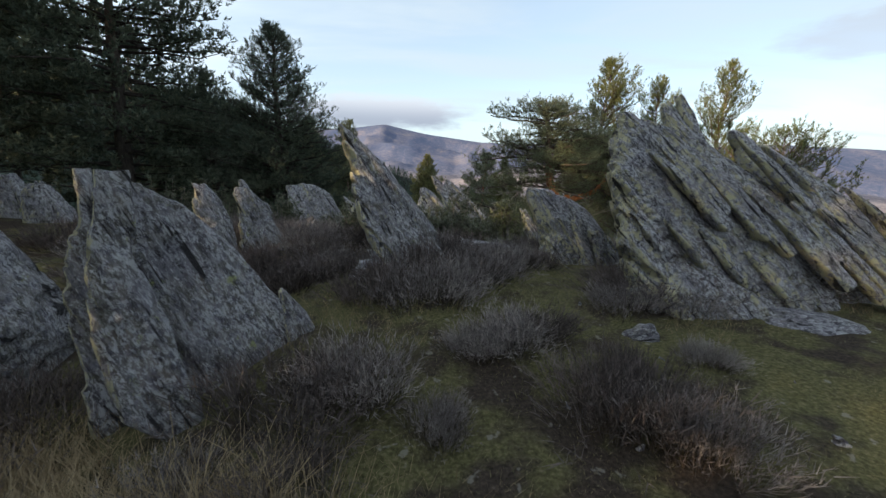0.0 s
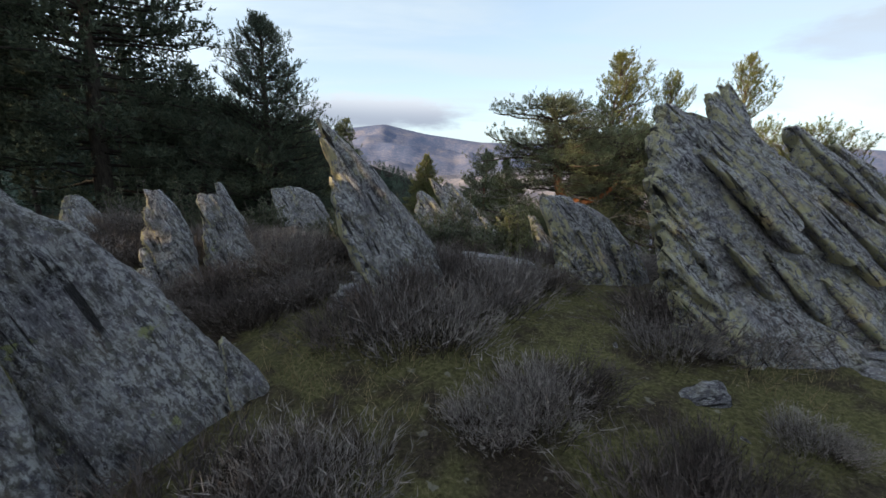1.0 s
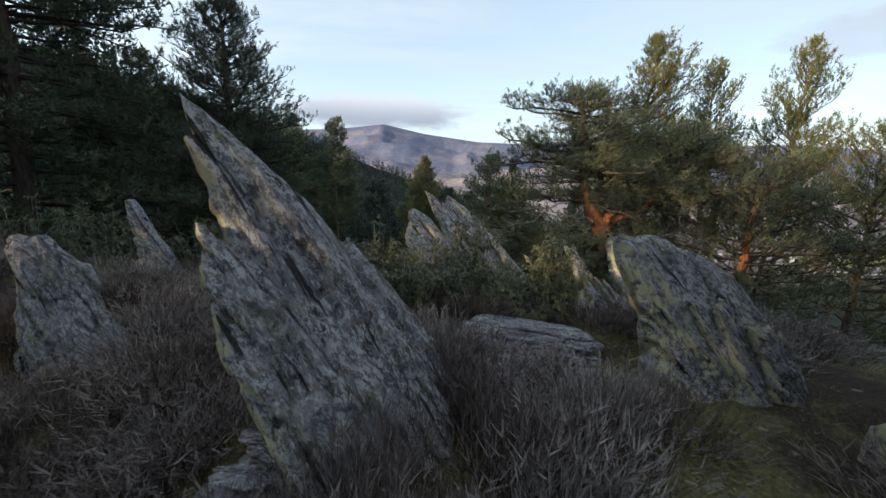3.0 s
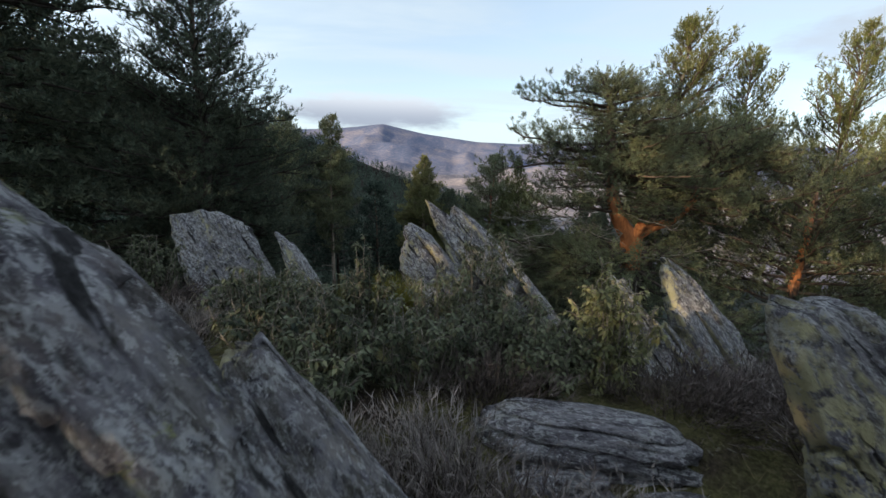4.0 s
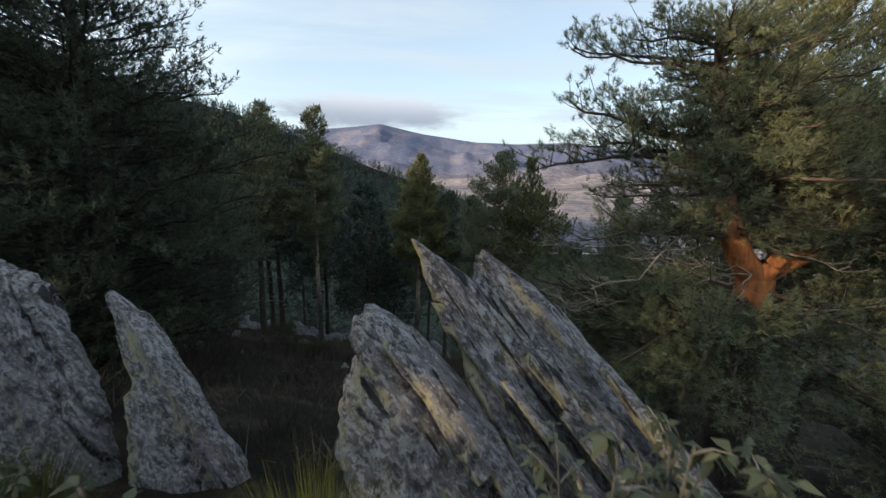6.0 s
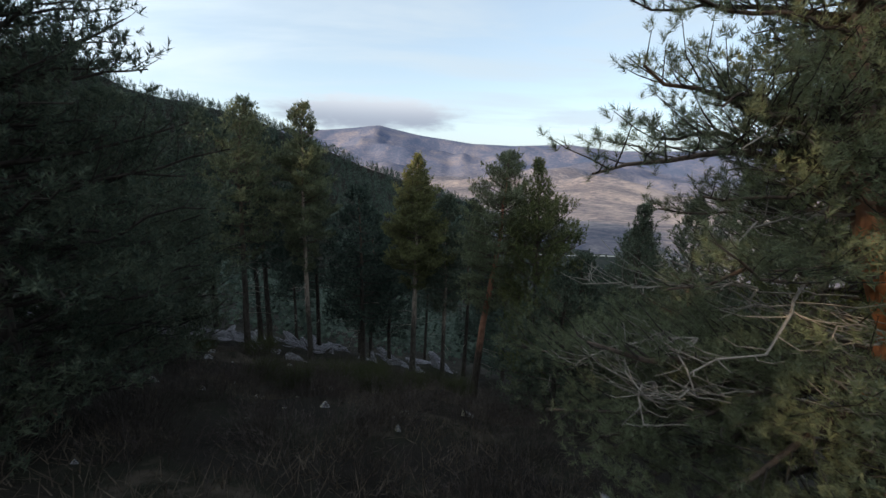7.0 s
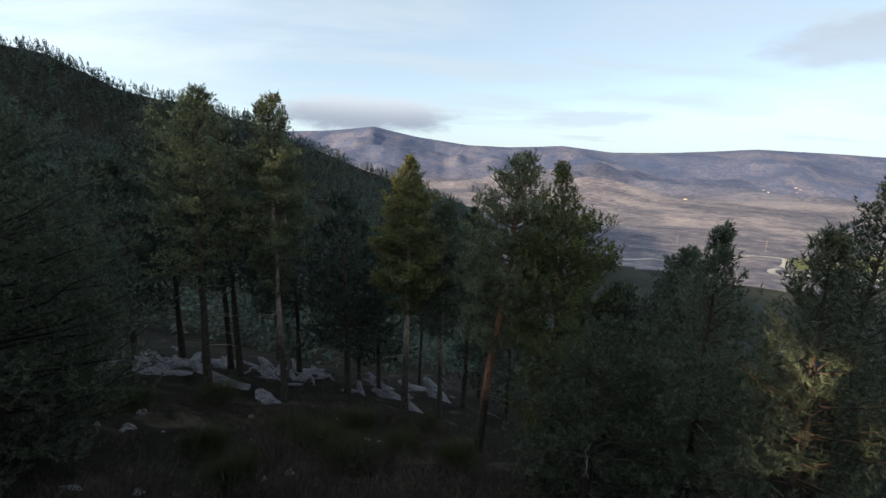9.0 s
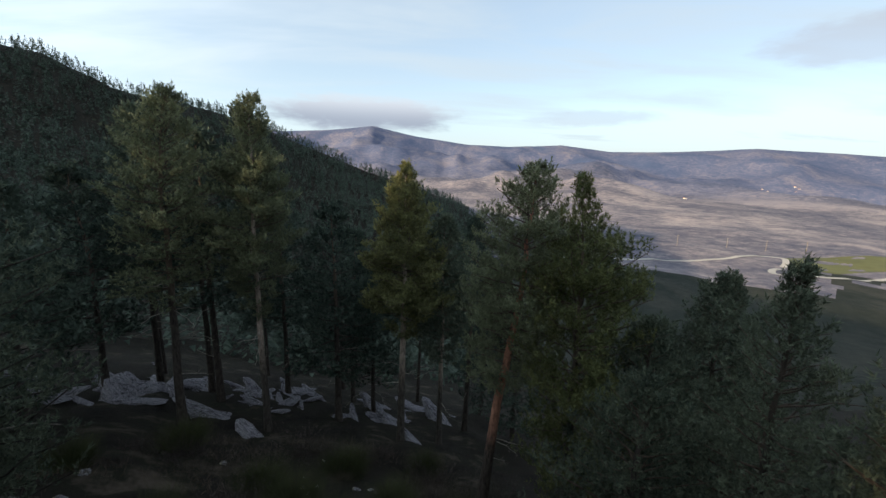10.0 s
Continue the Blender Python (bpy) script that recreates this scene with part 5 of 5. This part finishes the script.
def scattered_blades(name, label, mat, spots, tall, width, lean, seed, category="grass"):
    """Single blades of grass at many places of the turf, in one mesh."""
    rng = np.random.default_rng(seed)
    x, y = spots
    root = np.stack([x, y, height(x, y) - 0.01], -1)
    size = tall * rng.uniform(0.4, 1.25, (len(x), 1))
    tip = root + np.stack([rng.normal(0, lean, len(x)), rng.normal(0, lean, len(x)), np.ones(len(x))], -1) * size
    side = rng.normal(0, 1, (len(x), 3)) * [1, 1, 0]
    side *= width / 2 / (np.linalg.norm(side, axis=1, keepdims=True) + 1e-9)
    verts = np.stack([root - side, root + side, tip], 1).reshape(-1, 3)
    return tagged(new(name, mesh_of(name, verts, np.arange(len(verts)).reshape(-1, 3), mat)), label, category, kind="stuff")


nrng = np.random.default_rng(17)
x, y = nrng.uniform(-4.5, 6, 90000), nrng.uniform(0.6, 7.5, 90000)
thick = fbm(np.stack([x, y, 0 * x], -1), 1.4, 3, 61)
keep = thick > -0.15
scattered_blades("turf_grass", "short mossy winter turf with dull green blades", GRASS, (x[keep], y[keep]), 0.035, 0.004, 0.7, 1)
x, y = nrng.uniform(-3.5, 5, 26000), nrng.uniform(0.6, 7, 26000)
thick = fbm(np.stack([x, y, 0 * x], -1), 0.9, 3, 71)
keep = thick > 0.22
scattered_blades("dry_grass", "thin pale dry grass stalks between the heather", STRAW, (x[keep], y[keep]), 0.13, 0.0035, 0.6, 2)
for n, (px, py, sx, count) in enumerate(((-1.55, 1.25, 0.32, 2600), (-2.3, 1.75, 0.3, 2200), (-0.85, 1.25, 0.25, 1500), (-2.95, 2.0, 0.3, 1400))):
    cx, cy = nrng.normal(px, sx, count), nrng.normal(py, 0.2, count)
    scattered_blades("straw_tussock", "pale yellow tussock grass in front of the slab", STRAW, (cx, cy), 0.25, 0.006, 0.6, 3 + n)


x, y = nrng.uniform(-9, 4.5, 34000), nrng.uniform(10, 28, 34000)
keep = (fbm(np.stack([x, y, 0 * x], -1), 0.7, 3, 91) > 0.12) & (x + 0.12 * y < 5.5)
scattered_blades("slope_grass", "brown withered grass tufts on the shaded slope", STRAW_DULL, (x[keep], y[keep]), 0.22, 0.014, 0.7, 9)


def rockrose(at, wide, tall, seed, leaf_mat, label, stems=26, per=54, leaf=0.047, bare=2):
    """A bush of branching stems with drooping pointed leaves at their ends."""
    rng = np.random.default_rng(seed)
    bush = thing("rockrose_bush", at, label, "bush", "rockrose bushes")
    runs, roots, ways = [], [], []
    for k in range(stems):
        ang, rad = rng.uniform(0, 6.283), math.sqrt(rng.uniform(0, 1))
        end = np.array([math.cos(ang) * rad * wide, math.sin(ang) * rad * wide * 0.8, tall * (1 - 0.4 * rad**2) * rng.uniform(0.5, 1.15)])
        s = np.linspace(0, 1, 6)[:, None]
        foot_at = np.array([end[0] * 0.25, end[1] * 0.25, -0.1])
        line = foot_at + (end - foot_at) * s + np.array([end[0], end[1], 0]) * (0.18 * np.sin(s * math.pi))
        line += rng.normal(0, 0.012, (6, 3))
        runs.append((line, np.linspace(0.009, 0.003, 6)))
        for b in range(per // 9):
            u = 1 - 0.62 * rng.uniform(0, 1) ** 1.3
            i = min(u * 5, 4.999)
            p = line[int(i)] + (line[int(i) + 1] - line[int(i)]) * (i - int(i))
            d = rng.normal(0, 1, 3) * [1, 1, 0.5] + [end[0], end[1], 0.9]
            d /= np.linalg.norm(d)
            tip = p + d * rng.uniform(0.04, 0.12)
            runs.append((np.stack([p, (p + tip) / 2 + [0, 0, 0.01], tip]), np.array([0.004, 0.003, 0.002])))
            turns = rng.uniform(0, 6.283) + np.arange(9) * 2.399
            ring = np.stack([np.cos(turns), np.sin(turns), 0 * turns], -1)
            hang = np.linspace(0.0, -1.1, 9)[:, None] + rng.normal(0, 0.15, (9, 1))
            roots += list(p + (tip - p) * np.linspace(1.0, 0.35, 9)[:, None])
            ways += list(ring * 0.8 + d * 0.25 + np.array([0, 0, 1.0]) * hang)
    tagged(part("branchwork", mesh_of("branchwork", *tubes(runs, 3), TWIG, True), bush), kind="stuff")
    roots, ways = np.asarray(roots), np.asarray(ways)
    ways /= np.linalg.norm(ways, axis=1, keepdims=True)
    side = np.cross(ways, rng.normal(0, 0.35, ways.shape) + [0, 0, 1])
    side /= np.linalg.norm(side, axis=1, keepdims=True) + 1e-9
    fold = np.cross(side, ways)
    size = leaf * rng.uniform(0.6, 1.25, (len(roots), 1))
    mid = roots + ways * size * 0.45
    tip = roots + ways * size + np.array([0, 0, -0.25]) * size
    lift = fold * size * 0.07
    verts = np.stack([roots, mid - side * size * 0.225 + lift, mid, mid + side * size * 0.225 + lift, tip], 1).reshape(-1, 3)
    tri = np.array([[0, 2, 1], [0, 3, 2], [1, 2, 4], [2, 3, 4]])
    faces = (np.arange(len(roots))[:, None, None] * 5 + tri).reshape(-1, 3)
    tagged(part("foliage", mesh_of("foliage", verts, faces, leaf_mat), bush), kind="stuff")
    for k in range(bare):
        ang = rng.uniform(0, 6.283)
        end = np.array([math.cos(ang) * wide * 0.7, math.sin(ang) * wide * 0.6, tall * rng.uniform(0.6, 0.95)])
        s = np.linspace(0, 1, 6)[:, None]
        line = end * s + rng.normal(0, 0.02, (6, 3)) * s
        part("bare_stem", mesh_of("bare_stem", *tubes([(line, np.linspace(0.008, 0.003, 6))], 5), TWIG, True), bush, "bare grey stem")
    return bush


for n, (x, y, wd, tl, pale, dz) in enumerate((
        (-0.9, 6.75, 0.42, 0.66, 0, 0), (-0.3, 6.9, 0.40, 0.58, 0, 0), (0.25, 7.2, 0.36, 0.55, 0, 0), (-1.4, 7.3, 0.45, 0.70, 0, 0), (-0.8, 7.9, 0.36, 0.85, 0, 0), (-0.1, 7.75, 0.42, 0.75, 0, 0.0),
        (0.3, 8.05, 0.36, 1.05, 0, 0.1), (1.12, 7.05, 0.27, 0.98, 1, 0), (0.62, 7.0, 0.3, 0.5, 0, 0), (-1.7, 8.2, 0.45, 0.7, 0, 0), (-3.6, 8.9, 0.5, 0.8, 0, 0), (-4.8, 8.7, 0.5, 0.9, 0, 0), (-2.2, 8.7, 0.4, 0.62, 0, 0),
        (-6.0, 8.8, 0.6, 1.0, 0, 0), (-0.85, 6.35, 0.3, 0.5, 0, 0), (0.65, 7.85, 0.34, 0.6, 0, 0))):
    rockrose((x, y, ground_at(x, y) + dz), wd, tl, 200 + n, LEAF_PALE if pale else LEAF,
             "pale yellowish leafy rockrose bush among the rocks" if pale else "dark green leafy rockrose bush among the rocks", stems=32, per=81, bare=1 if n % 3 else 2)


def broom(x, y, wide, tall, seed, label, mat=BROOM):
    rng = np.random.default_rng(seed)
    n = 2400
    ang, rad = rng.uniform(0, 6.283, n), np.sqrt(rng.uniform(0, 1, n))
    root = np.stack([np.cos(ang) * rad * wide * 0.5, np.sin(ang) * rad * wide * 0.5, rng.uniform(-0.05, 0.5 * tall, n)], -1)
    tip = root + np.stack([np.cos(ang) * rad * wide * 0.5 + rng.normal(0, 0.04, n), np.sin(ang) * rad * wide * 0.5 + rng.normal(0, 0.04, n), tall * 0.55 * rng.uniform(0.6, 1.1, n)], -1)
    side = rng.normal(0, 1, (n, 3)) * [1, 1, 0.1]
    side *= 0.0028 / np.linalg.norm(side, axis=1, keepdims=True)
    verts = np.stack([root - side, root + side, tip], 1).reshape(-1, 3)
    ob = new("broom_bush", mesh_of("broom_bush", verts, np.arange(3 * n).reshape(-1, 3), mat))
    ob.location = (x, y, ground_at(x, y))
    return tagged(ob, label, "bush", "broom bushes")


broom(-0.55, 8.45, 0.32, 0.75, 301, "yellow-green broom bush at the foot of the forked rock")
broom(-0.95, 8.2, 0.34, 0.55, 303, "dull green broom bush beside the forked rock", BROOM_MIX)
broom(-1.75, 8.55, 0.34, 0.6, 302, "dull green broom bush before the pale slab", BROOM_MIX)
for n, (x, y, s) in enumerate(((-3.4, 22.5, 1.3), (-4.6, 23.5, 1.2), (-2.2, 21.5, 1.2), (-1.0, 23.0, 1.1), (-5.6, 21.0, 1.0), (-2.8, 25.5, 1.3), (0.6, 22.0, 1.0), (-7.4, 25.0, 1.2), (-8.5, 22.5, 1.0), (-0.3, 26.5, 1.1), (3.2, 21.5, 1.0), (-3.9, 19.0, 0.9))):
    broom(x, y, 0.85 * s, 0.75 * s, 310 + n, "dull green broom bush on the wooded slope", BROOM_DARK)
LOW = [heather_kind(140 + k, 0.75, 0.5, 170, HEATHER_SHADED) for k in range(2)]
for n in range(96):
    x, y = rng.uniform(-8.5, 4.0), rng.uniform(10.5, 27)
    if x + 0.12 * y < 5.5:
        heather(x, y, LOW[n % 2], "low heather on the slope, darkened in colour for shade", (rng.uniform(0.8, 1.5),) * 3, rng.uniform(0, 6.28))

# scree and loose stones
def stone(at, size, seed, mat, label, name="stone", group=""):
    me = slab_mesh([(-0.5 * size, -0.15 * size), (-0.48 * size, 0.1 * size), (-0.25 * size, 0.42 * size)], [(0.5 * size, -0.15 * size), (0.45 * size, 0.05 * size), (0.15 * size, 0.36 * size)],
                   0.7 * size, 30, seed, mat, rows=12, around=18, swell=0.06 * size, layer=0.15 * size)
    ob = new(name, me)
    ob.location = at
    ob.rotation_euler = (0, 0, seed * 1.7)
    return tagged(ob, label, "stone", group)


rng = random.Random(8)
for n in range(80):
    cx, cy, wx = ((-9.6, 33.0, 1.3), (-13.5, 31.5, 1.0), (-7.6, 33.6, 0.8), (-1.6, 35.5, 1.2), (-16.5, 30.5, 1.2))[n % 5]
    x, y, k = cx + rng.normalvariate(0, 1.4 * wx), cy + rng.normalvariate(0, 2.4), rng.uniform(0.2, 1.0) ** 1.2
    me = slab_mesh([(-0.1 * k, -0.2 * k), (-0.5 * k, 0.4 * k), (-0.8 * k, 0.75 * k)], [(0.9 * k, -0.2 * k), (0.3 * k, 0.35 * k), (-0.55 * k, 0.85 * k)], 0.7 * k, 40, 400 + n, SCREE, rows=16, around=18, lean=0.4, layer=0.12, swell=0.05)
    ob = new("scree_boulder", me)
    ob.location, ob.rotation_euler = (x, y, ground_at(x, y)), (rng.uniform(-0.3, 0.3), rng.uniform(-0.2, 0.4), rng.uniform(-1.2, 1.2))
    ob.scale = (1.7, 1.2, rng.uniform(0.35, 0.7))
    tagged(ob, "pale broken schist boulder of the scree under the pines", "rock", "scree boulders")
for n in range(44):
    x, y = rng.uniform(-8, 2), rng.uniform(12, 26)
    stone((x, y, ground_at(x, y) - 0.03), rng.uniform(0.12, 0.4), 500 + n, SCHIST, "small grey stone on the slope", "slope_stone", "stones on the slope")
for n in range(22):
    x, y = rng.uniform(-1, 4), rng.uniform(1.8, 5)
    stone((x, y, ground_at(x, y) - 0.008), rng.uniform(0.03, 0.09), 540 + n, SCHIST_FLAT, "small pale stone in the turf", "turf_stone", "stones in the turf")
stone((1.62, 3.15, ground_at(1.62, 3.15) - 0.06), 0.42, 571, SCHIST_FLAT, "flat grey stone sunk in the turf", "sunken_stone")


# ---- valley: road, meadow, poles, far houses ----
def plain_material(name, colour, spread, scale):
    mat, n = material(name)
    place = n.add("ShaderNodeNewGeometry").outputs["Position"]
    f = n.noise(place, scale, 5.0, 0.6)
    finish(n, n.mix(f, tuple(c * (1 - spread) for c in colour), tuple(min(1, c * (1 + spread)) for c in colour)), 0.95, None, spec=0.1)
    return mat


ROAD = plain_material("pale_gravel_road", (0.36, 0.33, 0.29), 0.2, 0.5)
MEADOW = plain_material("green_meadow", (0.10, 0.10, 0.045), 0.4, 0.05)
WALL = plain_material("white_render", (0.5, 0.48, 0.45), 0.1, 0.5)
TILE = plain_material("red_roof_tile", (0.32, 0.16, 0.10), 0.2, 0.5)
POLE = plain_material("weathered_pole_wood", (0.20, 0.17, 0.14), 0.2, 3.0)


def ribbon(points, width, rise):
    """A strip over the ground along bent points."""
    points = np.asarray(points, float)
    step = np.r_[0, np.cumsum(np.hypot(*np.diff(points, axis=0).T))]
    at = np.linspace(0, step[-1], 160)
    line = np.stack([np.interp(at, step, points[:, n]) for n in (0, 1)], -1)
    kernel = np.ones(9) / 9
    line[4:-4] = np.stack([np.convolve(line[:, n], kernel, "valid") for n in (0, 1)], -1)
    ahead = np.gradient(line, axis=0)
    ahead /= np.linalg.norm(ahead, axis=1, keepdims=True)
    side = np.stack([ahead[:, 1], -ahead[:, 0]], -1) * width / 2
    a, b = line - side, line + side
    z = height(line[:, 0], line[:, 1]) + rise
    verts = np.concatenate([np.c_[a, z], np.c_[b, z]])
    k = np.arange(len(line) - 1)
    return verts, np.stack([k, k + 160, k + 161, k + 1], -1)


road = mesh_of("road", *ribbon([(60, 352), (150, 348), (205, 350), (258, 362), (308, 386), (330, 380), (300, 345), (262, 318), (250, 292), (286, 288), (340, 303), (430, 330)], 4.8, 0.25), ROAD)
tagged(new("road", road), "pale gravel road winding across the valley", "road", kind="structure")


def meadow():
    u, v = np.meshgrid(np.linspace(0, 1, 40), np.linspace(0, 1, 24), indexing="ij")
    x = (1 - v) * (272 + 140 * u) + v * (325 + 170 * u) + 4 * np.sin(u * 9) * (v - 0.5)
    y = (1 - v) * (300 + 40 * u) + v * (376 + 8 * u) + 5 * np.sin(v * 7 + u * 5)
    x, y = x.ravel(), y.ravel()
    k, j = np.meshgrid(np.arange(39), np.arange(23), indexing="ij")
    a = (k * 24 + j).ravel()
    me = mesh_of("meadow", np.stack([x, y, height(x, y) + 0.12], -1), np.stack([a, a + 24, a + 25, a + 1], -1), MEADOW, True)
    return tagged(new("meadow", me), "sunlit green meadow beside the valley road", "meadow", kind="structure")


meadow()


def utility_pole(x, y):
    at = (x, y, ground_at(x, y) - 0.3)
    ob = thing("utility_pole", at, "thin wooden utility pole beside the valley road", "pole", "utility poles")
    part("post", mesh_of("post", *tubes([([(0, 0, 0), (0, 0, 6), (0, 0, 12)], [0.24, 0.2, 0.16])], 8), POLE, True), ob)
    part("crossarm", mesh_of("crossarm", *tubes([([(-1.2, 0, 11.2), (0, 0, 11.3), (1.2, 0, 11.2)], [0.12, 0.13, 0.12])], 6), POLE, True), ob)


for x, y in ((250, 420), (308, 428), (341, 417), (372, 405)):
    utility_pole(x, y)


def house(x, y, wide, deep, tall, turn):
    ob = thing("farm_house", (x, y, ground_at(x, y) - 2), "small white farmhouse far off on the plain", "house", "far houses")
    ob.rotation_euler = (0, 0, turn)
    bm = bmesh.new()
    bmesh.ops.create_cube(bm, size=1, matrix=Matrix.LocRotScale((0, 0, tall / 2), None, (wide, deep, tall)))
    me = bpy.data.meshes.new("wall")
    bm.to_mesh(me)
    bm.free()
    me.materials.append(WALL)
    part("wall", me, ob)
    a, b, h = wide / 2 + 0.6, deep / 2 + 0.6, tall + deep * 0.28
    verts = [(-a, -b, tall), (a, -b, tall), (a, b, tall), (-a, b, tall), (-a, 0, h), (a, 0, h)]
    me = bpy.data.meshes.new("roof")
    me.from_pydata(verts, [], [(0, 1, 5, 4), (2, 3, 4, 5), (0, 4, 3), (1, 2, 5), (0, 3, 2, 1)])
    me.materials.append(TILE)
    part("roof", me, ob)
    for k in (-0.3, 0.3):
        bm = bmesh.new()
        bmesh.ops.create_cube(bm, size=1, matrix=Matrix.LocRotScale((k * wide, -deep / 2, tall * 0.6), None, (1.2, 0.1, 1.6)))
        me = bpy.data.meshes.new("window")
        bm.to_mesh(me)
        bm.free()
        me.materials.append(POLE)
        part("window", me, ob)


rng = random.Random(21)
for n in range(9):
    house(1780 + rng.uniform(-90, 110), 2080 + rng.uniform(-60, 60), rng.uniform(7, 12), rng.uniform(6, 8), rng.uniform(4, 6), rng.uniform(-0.5, 0.5))
for x, y in ((1240, 1050), (860, 1400)):
    house(x, y, 9, 7, 5, 0.3)
